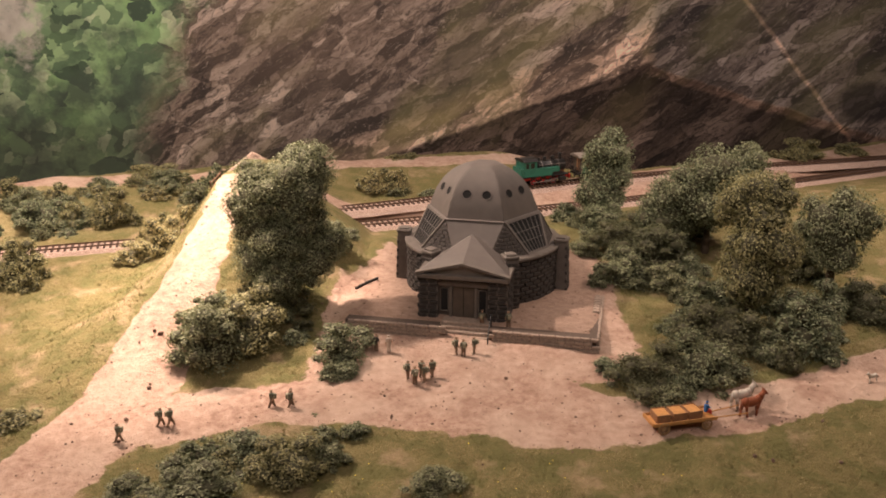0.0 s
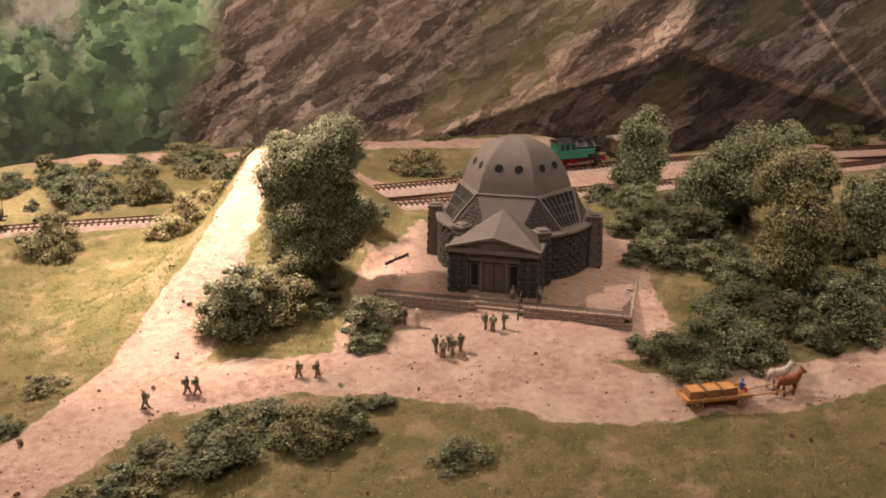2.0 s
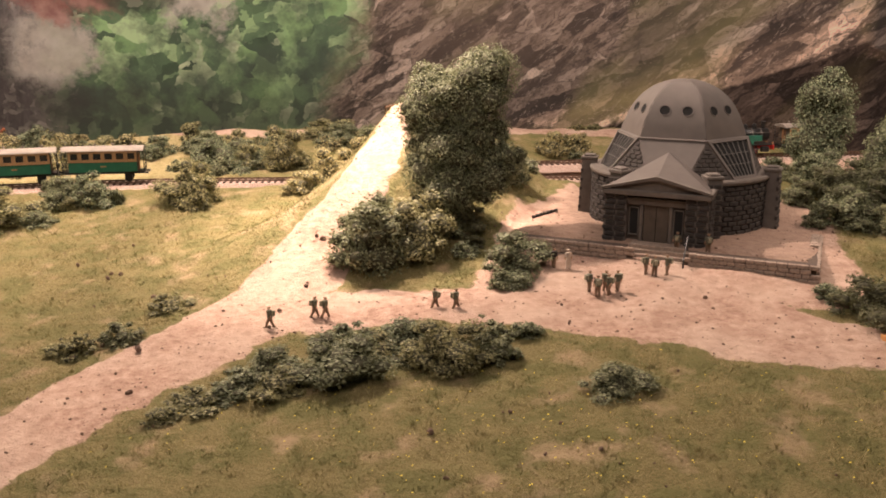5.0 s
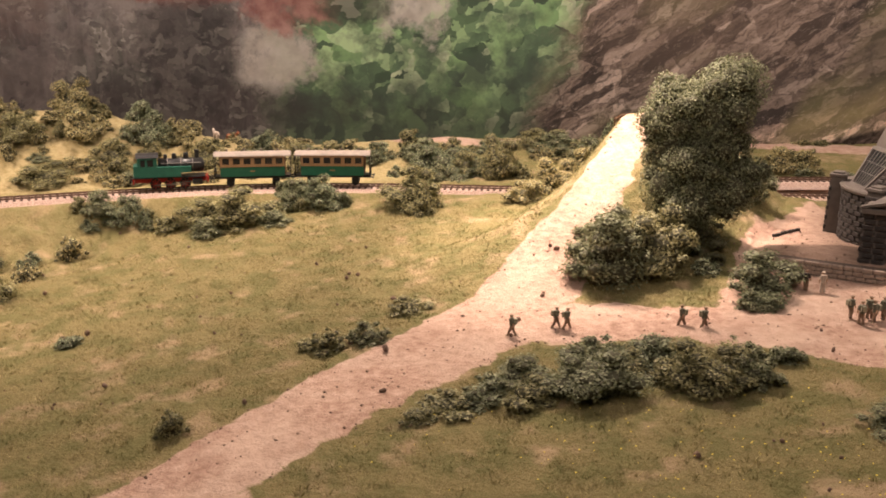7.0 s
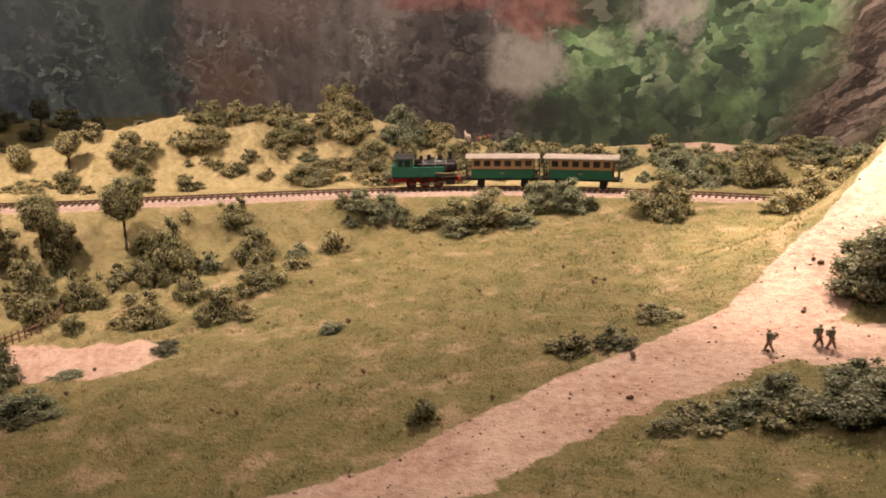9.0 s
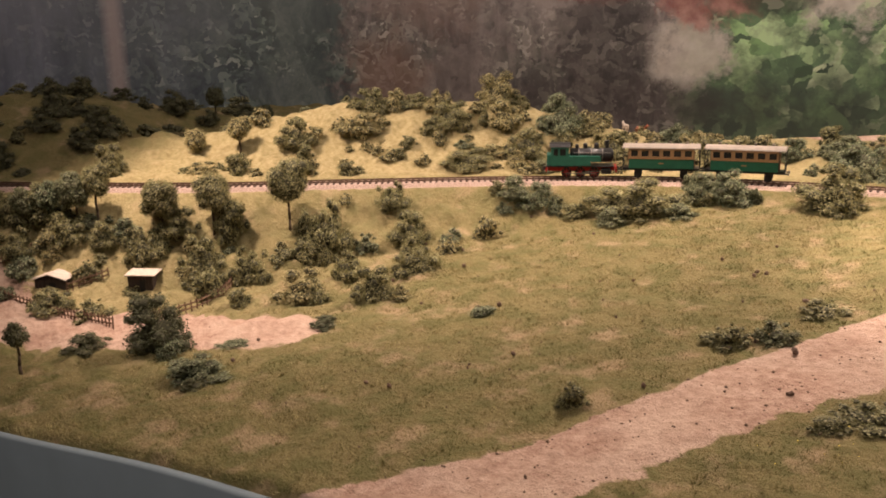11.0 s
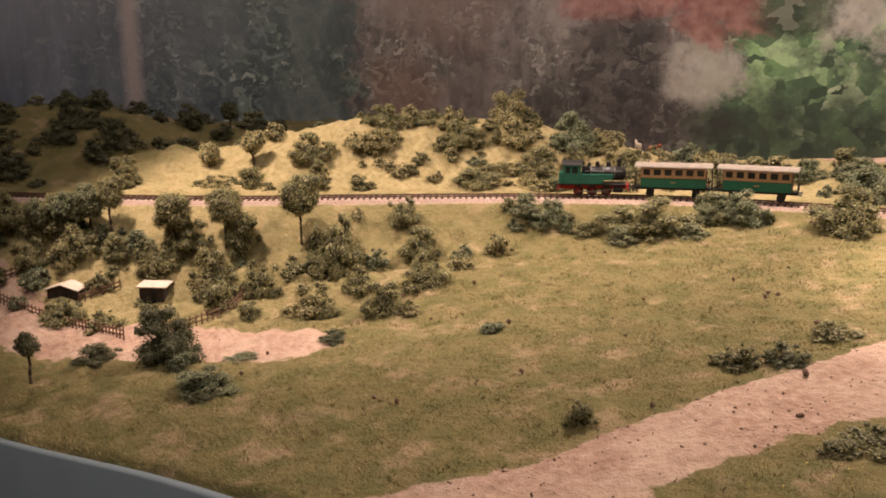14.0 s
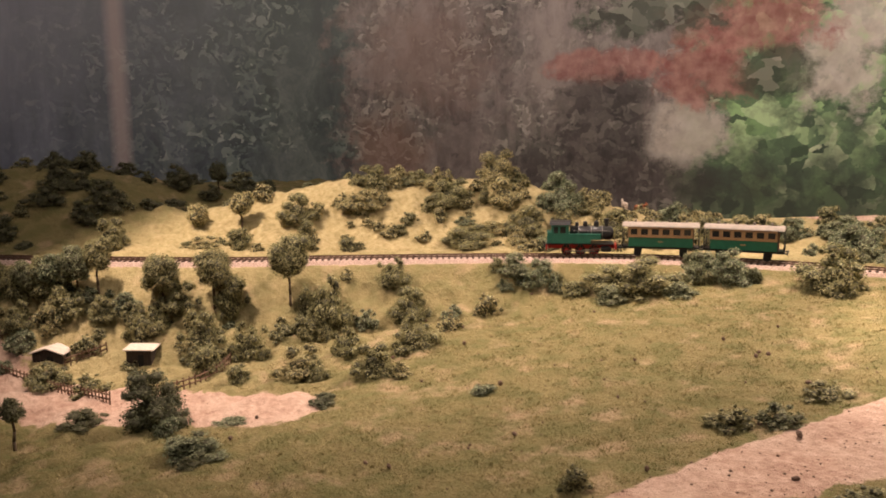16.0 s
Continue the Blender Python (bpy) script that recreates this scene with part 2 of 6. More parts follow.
def ball(bm, at, size, n=10, slot=0):
    made = bmesh.ops.create_uvsphere(bm, u_segments=n, v_segments=max(5, n // 2 + 1), radius=1, matrix=Matrix.Translation(at) @ Matrix.Diagonal((*size, 1)))
    for f in {f for v in made["verts"] for f in v.link_faces}:
        f.material_index = slot
    return bm


def prism(bm, outline, a, b, axis="y", slot=0):
    """An outline of (u, v) pulled from a to b along an axis."""
    def spot_at(u, v, w):
        return (u, w, v) if axis == "y" else (w, u, v) if axis == "x" else (u, v, w)
    lo = [bm.verts.new(spot_at(u, v, a)) for u, v in outline]
    hi = [bm.verts.new(spot_at(u, v, b)) for u, v in outline]
    faces = [bm.faces.new(lo), bm.faces.new(hi[::-1])]
    for i in range(len(lo)):
        j = (i + 1) % len(lo)
        faces.append(bm.faces.new((lo[j], lo[i], hi[i], hi[j])))
    for f in faces:
        f.material_index = slot
    bmesh.ops.recalc_face_normals(bm, faces=faces)
    return bm


def slab(bm, corners, thick, slot=0):
    """A flat panel with corners in order, given thickness along its inner side."""
    p = [Vector(c) for c in corners]
    normal = (p[1] - p[0]).cross(p[2] - p[0]).normalized() * thick
    a, b = [bm.verts.new(v) for v in p], [bm.verts.new(v - normal) for v in p]
    faces = [bm.faces.new(a), bm.faces.new(b[::-1])]
    for i in range(len(p)):
        j = (i + 1) % len(p)
        faces.append(bm.faces.new((a[j], a[i], b[i], b[j])))
    for f in faces:
        f.material_index = slot
    bmesh.ops.recalc_face_normals(bm, faces=faces)
    return bm


rng = np.random.default_rng(7)


# ---- land form ----
TRACK = [(-2.7, -0.05), (-2.2, 0.2), (-1.735, 0.505), (-1.53, 0.66), (-1.39, 0.785), (-1.29, 0.9), (-1.08, 1.12), (-0.9, 1.262), (-0.72, 1.345), (-0.5, 1.412), (-0.2, 1.495), (0.1, 1.59), (0.4, 1.7), (0.72, 1.83), (1.0, 1.96), (1.6, 2.25)]


def smooth(a, b, v):
    s = np.clip((v - a) / (b - a), 0, 1)
    return s * s * (3 - 2 * s)


def spline(points, n=12):
    """A smooth line through the points (Catmull-Rom)."""
    p = np.array([points[0], *points, points[-1]], float)
    out = []
    for i in range(1, len(p) - 2):
        for k in range(n):
            u = k / n
            a, b, c, d = p[i - 1], p[i], p[i + 1], p[i + 2]
            out.append(0.5 * (2 * b + (c - a) * u + (2 * a - 5 * b + 4 * c - d) * u * u + (3 * b - a - 3 * c + d) * u ** 3))
    out.append(p[-2])
    return np.array(out)


TRACK_LINE = spline(TRACK)


def side_of(line, x, y):
    """Distance to a line (positive to its right as it runs) and the share of the way along."""
    x, y = np.asarray(x, float), np.asarray(y, float)
    best = np.full(x.shape, 1e9)
    sign = np.zeros(x.shape)
    where = np.zeros(x.shape)
    for i in range(len(line) - 1):
        (ax, ay), (bx, by) = line[i][:2], line[i + 1][:2]
        dx, dy = bx - ax, by - ay
        u = np.clip(((x - ax) * dx + (y - ay) * dy) / (dx * dx + dy * dy + 1e-12), 0, 1)
        px, py = x - ax - u * dx, y - ay - u * dy
        d = np.hypot(px, py)
        near = d < best
        best = np.where(near, d, best)
        sign = np.where(near, np.where(dx * py - dy * px > 0, -1.0, 1.0), sign)
        where = np.where(near, (i + u) / (len(line) - 1), where)
    return best * sign, where


def edge_y(x):
    """The front edge of the layout."""
    return 0.27 + 0.235 * np.clip(x + 1.05, -3, 0.55) + 0.004 * np.sin(14 * x)


RAMP_X = lambda y: -0.350 + 0.055 * smooth(0.95, 1.25, y)


def plain(x, y):
    return -0.003 + 0.1 * (np.minimum(y, 1.5) - 0.9) + 0.065 * np.minimum(x, 0)


def terrace_share(x, y):
    """One on the raised base of the round building, nought off it."""
    c, s = math.cos(math.radians(-12)), math.sin(math.radians(-12))
    u, v = (x - 0.03) * c + (y - 1.02) * s, -(x - 0.03) * s + (y - 1.02) * c
    return smooth(-0.19, -0.125, u) * smooth(0.012, 0.022, v) * smooth(0.42, 0.3, v) * smooth(0.165, 0.145, u)


def height(x, y):
    x, y = np.asarray(x, float), np.asarray(y, float)
    d, _ = side_of(TRACK_LINE, x, y)          # positive in front of the track
    h = np.maximum(plain(x, y), -0.135 + 0.0 * x)
    bank = 0.0 - 0.8 * np.maximum(d - 0.032, 0)
    k = 0.012
    front = np.logaddexp(h / k, bank / k) * k
    # behind the track: a low verge that climbs to the hills
    b = np.maximum(-d - 0.05, 0)
    brink = 0.30 - 0.17 * smooth(0.05, 0.35, x) - 0.08 * smooth(-0.7, -1.0, x)
    back = 0.004 + 0.04 * smooth(0.05, 0.3, b) - 0.17 * smooth(brink, brink + 0.12, b) * smooth(-1.95, -1.6, x)
    back = back + 0.082 * np.exp(-(((x + 1.57) / 0.26) ** 2 + ((y - 1.12) / 0.20) ** 2)) * smooth(0, 0.2, b)
    back = back + 0.06 * np.exp(-(((x + 1.27) / 0.20) ** 2 + ((y - 1.30) / 0.17) ** 2)) * smooth(0, 0.2, b)
    back = back + 0.085 * np.exp(-(((x + 2.1) / 0.28) ** 2 + ((y - 0.72) / 0.30) ** 2)) * smooth(0, 0.2, b)
    bed = np.minimum(0.0 * x, 0)
    h = np.where(d > 0.03, np.minimum(front, 0.001 + 0.22 * np.maximum(d - 0.034, 0)), np.where(d > -0.05, bed, back))
    # second track bed to the right of the crossing
    reach = -0.135 - 0.055 * smooth(0.0, 0.3, x)
    two = smooth(-0.42, -0.3, x) * smooth(reach, reach + 0.03, d) * (d < 0)
    h = h * (1 - two) + 0.013 * two * smooth(-0.04, -0.06, d)
    # the causeway that climbs to the bridge
    rx = RAMP_X(y)
    climb = 0.122 * smooth(0.9, 1.30, y)
    dl, dr = np.maximum(rx - 0.035 - x, 0), np.maximum(x - rx - 0.03, 0)
    bump = climb * np.clip(1 - dl / (0.17 - 0.075 * smooth(1.0, 1.25, y)), 0, 1) * np.clip(1 - dr / 0.15, 0, 1)
    bump = bump * (1 - smooth(0.055, 0.035, d))
    far = 0.122 * smooth(1.85, 1.50, y) * np.clip(1 - np.abs(x + 0.33) / 0.16, 0, 1) * smooth(-0.05, -0.075, d)
    h = h + bump + far
    # terrace of the round building
    t = terrace_share(x, y)
    h = h * (1 - t) + 0.021 * t
    return h


# ---- ground ----
ROAD = spline([(-0.62, 0.33), (-0.515, 0.475), (-0.475, 0.60), (-0.425, 0.735), (-0.37, 0.86), (-0.35, 0.97), (-0.328, 1.08), (-0.311, 1.18), (-0.302, 1.32)])
SQUARE = spline([(-0.40, 0.86), (-0.25, 0.885), (-0.10, 0.90), (0.05, 0.90), (0.18, 0.845), (0.32, 0.868), (0.45, 0.915), (0.65, 1.0), (1.0, 1.14)])
UPPER_PATH = spline([(-1.15, 1.62), (-0.85, 1.66), (-0.6, 1.70), (-0.40, 1.74), (-0.2, 1.83), (-0.02, 1.87), (0.2, 1.92)])


def earth_share(x, y):
    """How bare the ground is: the road, the square before the building, the terrace and the stream bed."""
    wob = 0.004 * np.sin(31 * x + 9 * y) * np.sin(23 * y + 1.3) + 0.003 * np.sin(97 * x) * np.cos(89 * y)
    d, u = side_of(ROAD, x, y)
    half = 0.046 + 0.012 * smooth(0.25, 0.45, u) - 0.031 * smooth(0.55, 0.95, u)
    bare = smooth(half + 0.014, half - 0.014, np.abs(d + wob)) * (y < 1.33)
    d, u = side_of(SQUARE, x, y)
    half = 0.036 + 0.052 * np.exp(-((x - 0.03) / 0.12) ** 2) + 0.01 * np.exp(-((x + 0.27) / 0.08) ** 2)
    bare = np.maximum(bare, smooth(half + 0.014, half - 0.014, np.abs(d + wob)))
    bare = np.maximum(bare, smooth(-0.02, 0.02, x + 0.155 - 0.055 * smooth(1.12, 1.30, y)) * smooth(0.25, 0.21, x) * smooth(0.91, 0.93, y) * smooth(1.36, 1.29, y))
    d, u = side_of(UPPER_PATH, x, y)
    bare = np.maximum(bare, smooth(0.035, 0.02, np.abs(d)))
    # sandy stream bed in the valley
    bed = spline([(-1.75, 0.36), (-1.5, 0.40), (-1.28, 0.445), (-1.1, 0.52), (-0.98, 0.585)])
    d, u = side_of(bed, x, y)
    bare = np.maximum(bare, smooth(0.075, 0.03, np.abs(d + wob) - 0.012 * (x < -1.15)) * (x < -0.93))
    d, _ = side_of(TRACK_LINE, x, y)
    bare = np.maximum(bare, smooth(0.034, 0.028, np.abs(d)))
    reach = -0.125 - 0.055 * smooth(0.0, 0.3, x)
    bare = np.maximum(bare, smooth(-0.42, -0.36, x) * smooth(reach, reach + 0.02, d) * (d < 0))
    return bare


def dry_lit_share(x, y):
    d, _ = side_of(TRACK_LINE, x, y)
    # Dry turf, brightened on lit slopes and cut off at the unlit far hill.
    return np.maximum(smooth(0.02, -0.1, d) * smooth(-0.55, -0.9, x), (0.30 + 0.45 * smooth(-1.2, -1.45, x)) * smooth(-0.95, -1.15, x) * smooth(0.36, 0.5, y)) * (0.05 + 0.95 * smooth(-1.80, -1.62, x))


def ground():
    xs = np.concatenate([np.linspace(-3.4, -1.8, 60, endpoint=False), np.linspace(-1.8, 0.7, 420, endpoint=False), np.linspace(0.7, 1.9, 60)])
    vs = np.linspace(0, 1, 330) ** 0.9
    gx = np.repeat(xs[:, None], len(vs), 1)
    front = edge_y(gx)
    gy = front + (2.6 - front) * vs[None, :]
    gz = height(gx, gy)
    gz[:, 0] -= 0.02
    gy[:, 0] -= 0.0005
    fx, fy = gx.ravel(), gy.ravel()
    rough = np.array([noise.fractal(Vector((a * 14, b * 14, 0)), 1.0, 2.0, 5) for a, b in zip(fx, fy)])
    fine = np.array([noise.noise(Vector((a * 110, b * 110, 3))) for a, b in zip(fx, fy)])
    bare, dry = earth_share(fx, fy), dry_lit_share(fx, fy)
    dist, _ = side_of(TRACK_LINE, fx, fy)
    calm = smooth(0.03, 0.06, np.abs(dist))
    lumps = np.array([noise.fractal(Vector((a * 38, b * 38, 5)), 0.8, 2.0, 4) for a, b in zip(fx, fy)])
    z = gz.ravel() + (0.008 * lumps * smooth(-0.85, -1.15, fx) * smooth(0.02, 0.09, np.abs(dist)) + 0.0035 * rough + 0.0012 * fine * (1 - bare) + 0.0005 * fine) * calm
    n, m = gx.shape
    i = np.arange(n * m).reshape(n, m)
    faces = np.stack([i[:-1, :-1], i[1:, :-1], i[1:, 1:], i[:-1, 1:]], -1).reshape(-1, 4)
    me = mesh_of("ground", np.stack([fx, fy, z], 1), faces, LAND)
    for key, values in (("earth", bare), ("dry", dry), ("base", terrace_share(fx, fy))):
        me.attributes.new(key, "FLOAT", "POINT").data.foreach_set("value", values.astype(np.float32))
    me.polygons.foreach_set("use_smooth", np.ones(len(faces), bool))
    tagged(new("ground", me), "modelled meadow with bare pinkish earth paths and dry turf", "ground", kind="structure")


def fibres(count, x0, x1, y1, length, seed):
    """Short upright grass fibres on the turf."""
    r = np.random.default_rng(seed)
    x = r.uniform(x0, x1, count)
    lo = edge_y(x)
    y = lo + (y1 - lo) * r.random(count)
    keep = (earth_share(x, y) + r.normal(0, 0.12, count) < 0.35)
    patch = np.array([noise.noise(Vector((a * 30, b * 30, 9))) for a, b in zip(x, y)])
    keep &= patch + r.normal(0, 0.25, count) > -0.28
    x, y, patch = x[keep], y[keep], patch[keep]
    dist, _ = side_of(TRACK_LINE, x, y)
    keep = np.abs(dist) > 0.036
    x, y, patch = x[keep], y[keep], patch[keep]
    z = height(x, y) + 0.0035 * np.array([noise.fractal(Vector((a * 14, b * 14, 0)), 1.0, 2.0, 5) for a, b in zip(x, y)]) - 0.0008
    k = len(x)
    tall = length * r.uniform(0.5, 1.25, k) * (1 + 0.5 * patch)
    turn, lean = r.uniform(0, 2 * np.pi, k), r.normal(0, 0.8, (k, 2))
    w = 0.00042
    base = np.stack([x, y, z], 1)
    across = np.stack([np.cos(turn) * w, np.sin(turn) * w, np.zeros(k)], 1)
    tip = base + np.stack([lean[:, 0] * tall, lean[:, 1] * tall, tall], 1)
    verts = np.stack([base - across, base + across, tip], 1).reshape(-1, 3)
    me = mesh_of("grass", verts, np.arange(3 * k).reshape(-1, 3), BLADE)
    me.attributes.new("dry", "FLOAT", "POINT").data.foreach_set("value", np.repeat(dry_lit_share(x, y), 3).astype(np.float32))
    return new("grass", me)


ground()
tagged(fibres(230000, -1.15, 0.6, 1.30, 0.0036, 3), "short olive and straw static grass fibres on the meadow", "grass", kind="stuff")


def clumps(count, seed):
    """Taller tufts of fibres, gathered in patches."""
    r = np.random.default_rng(seed)
    cx = r.uniform(-1.0, 0.6, count)
    cy = edge_y(cx) + 0.015 + (1.25 - edge_y(cx)) * r.random(count) ** 1.4
    patch = np.array([noise.noise(Vector((a * 22, b * 22, 2))) for a, b in zip(cx, cy)])
    ok = (earth_share(cx, cy) < 0.3) & (patch > 0.0) & (np.abs(side_of(TRACK_LINE, cx, cy)[0]) > 0.045)
    cx, cy = cx[ok], cy[ok]
    k = 9
    x, y = np.repeat(cx, k) + r.normal(0, 0.0016, len(cx) * k), np.repeat(cy, k) + r.normal(0, 0.0016, len(cx) * k)
    z = height(x, y) - 0.001
    n = len(x)
    tall = r.uniform(0.0025, 0.0052, n)
    out = np.stack([x - np.repeat(cx, k), y - np.repeat(cy, k)], 1) * 0.9 + r.normal(0, 0.0012, (n, 2))
    turn = r.uniform(0, 6.28, n)
    base = np.stack([x, y, z], 1)
    across = np.stack([np.cos(turn), np.sin(turn), np.zeros(n)], 1) * 0.0005
    tip = base + np.stack([out[:, 0], out[:, 1], tall], 1)
    me = mesh_of("grass_tufts", np.stack([base - across, base + across, tip], 1).reshape(-1, 3), np.arange(3 * n).reshape(-1, 3), TUFT)
    tagged(new("grass_tufts", me), "taller green-brown grass tufts in loose patches", "grass", kind="stuff")


def tuft_material():
    n = Nodes("tuft_fibre", 0.85)
    leaf = n.add("ShaderNodeNewGeometry").outputs["Random Per Island"]
    tone = n.ramp(leaf, (0.0, (0.16, 0.145, 0.055)), (0.6, (0.25, 0.215, 0.09)), (1.0, (0.40, 0.33, 0.16)))
    return n.colour(tone)


TUFT = tuft_material()
clumps(2600, 21)


def crumbs(count, seed):
    """Loose crumbs of earth and grit on the bare ground."""
    r = np.random.default_rng(seed)
    x, y = r.uniform(-0.7, 0.62, count), r.uniform(0.45, 1.3, count)
    share = earth_share(x, y)
    ok = (share > 0.25) & (y > edge_y(x) + 0.01) & (r.random(count) < np.where(share < 0.85, 1.0, 0.45))
    x, y = x[ok], y[ok]
    n = len(x)
    z = height(x, y) + 0.0035 * np.array([noise.fractal(Vector((a * 14, b * 14, 0)), 1.0, 2.0, 5) for a, b in zip(x, y)])
    s = 0.0004 + 0.0016 * r.random(n) ** 5
    octa = np.array([(1, 0, 0), (-1, 0, 0), (0, 1, 0), (0, -1, 0), (0, 0, 0.8), (0, 0, -0.8)])
    faces = np.array([(0, 2, 4), (2, 1, 4), (1, 3, 4), (3, 0, 4), (2, 0, 5), (1, 2, 5), (3, 1, 5), (0, 3, 5)])
    v = octa[None] * s[:, None, None] * r.uniform(0.6, 1.4, (n, 6, 1))
    a = r.uniform(0, 6.28, n)
    c, d = np.cos(a)[:, None], np.sin(a)[:, None]
    v = np.stack([v[..., 0] * c - v[..., 1] * d, v[..., 0] * d + v[..., 1] * c, v[..., 2]], -1) + np.stack([x, y, z + 0.0002], 1)[:, None]
    f = faces[None] + 6 * np.arange(n)[:, None, None]
    me = mesh_of("grit", v.reshape(-1, 3), f.reshape(-1, 3), PEBBLE)
    tagged(new("grit", me), "loose brown crumbs of earth on the bare ground", "grit", kind="stuff")


crumbs(16000, 31)


def flowers():
    """Scattered yellow flower heads in the front meadow."""
    r = np.random.default_rng(12)
    n = 320
    x, y = r.normal(-0.10, 0.16, n), r.normal(0.66, 0.06, n)
    ok = (y > edge_y(x) + 0.02) & (earth_share(x, y) < 0.2)
    x, y = x[ok], y[ok]
    z = height(x, y) + r.uniform(0.001, 0.0035, len(x))
    s = r.uniform(0.0003, 0.0007, len(x))
    base = np.stack([x, y, z], 1)
    offs = np.array([(-1, -1, 0), (1, -1, 0.3), (1, 1, 0.6), (-1, 1, 0.3)])
    verts = (base[:, None, :] + offs[None] * s[:, None, None]).reshape(-1, 3)
    me = mesh_of("meadow_flowers", verts, np.arange(4 * len(x)).reshape(-1, 4), FLOWER)
    tagged(new("meadow_flowers", me), "tiny yellow flower heads scattered in the meadow", "flowers", kind="stuff")


FLOWER = paint("flower_yellow", (0.75, 0.58, 0.08), 0.8)
flowers()


def fascia():
    xs = np.linspace(-1.085, 1.9, 90)
    bm = bmesh.new()
    rows = []
    for x in xs:
        y = float(edge_y(x))
        z = float(height(x, y))
        rows.append([bm.verts.new(p) for p in ((x, y - 0.001, z - 0.001), (x, y - 0.012, z - 0.0015), (x, y - 0.012, -0.95), (x, y - 0.001, -0.95))])
    for a, b in zip(rows, rows[1:]):
        for i in range(4):
            bm.faces.new((a[i], a[(i + 1) % 4], b[(i + 1) % 4], b[i]))
    bm.faces.new(rows[0][::-1]), bm.faces.new(rows[-1])
    bmesh.ops.recalc_face_normals(bm, faces=bm.faces[:])
    tagged(part("layout_fascia", bm, FASCIA, flat=False), "smooth grey painted board along the front edge of the layout", "panel", kind="structure")
    bm = bmesh.new()
    x, y = -1.096, float(edge_y(-1.1)) - 0.028
    box(bm, (x, y, -0.05), (0.05, 0.05, 1.9), 0.004)
    tagged(part("corner_post", bm, POST_BLACK), "slim black upright post at the end of the grey board", "post", kind="structure")


fascia()


# ---- backdrop ----
def backdrop():
    line = [(2.4, 2.30), (1.2, 2.22), (0.4, 2.16), (-0.6, 2.14), (-1.2, 2.08), (-1.8, 1.86), (-2.25, 1.48), (-2.52, 1.0), (-2.62, 0.5), (-2.66, -0.2), (-2.66, -1.2)]
    p = spline(line, 10)
    s = np.concatenate([[0], np.cumsum(np.hypot(*np.diff(p, axis=0).T))])
    verts, uv = [], []
    rows = 8
    for (x, y), a in zip(p, s):
        for k in range(rows + 1):
            z = -0.25 + 1.95 * k / rows
            verts.append((x, y, z))
            uv.append((a, z))
    n = len(p)
    i = np.arange(n * (rows + 1)).reshape(n, rows + 1)
    faces = np.stack([i[:-1, :-1], i[1:, :-1], i[1:, 1:], i[:-1, 1:]], -1).reshape(-1, 4)
    me = mesh_of("backdrop", verts, faces, backdrop_material())
    layer = me.uv_layers.new(name="along")
    flat = faces.ravel()
    layer.data.foreach_set("uv", np.array(uv, np.float32)[flat].ravel())
    me.polygons.foreach_set("use_smooth", np.ones(len(faces), bool))
    tagged(new("backdrop", me), "painted backdrop of a slanting dark rock face and blurred autumn woods", "backdrop", kind="structure")
    return p, s


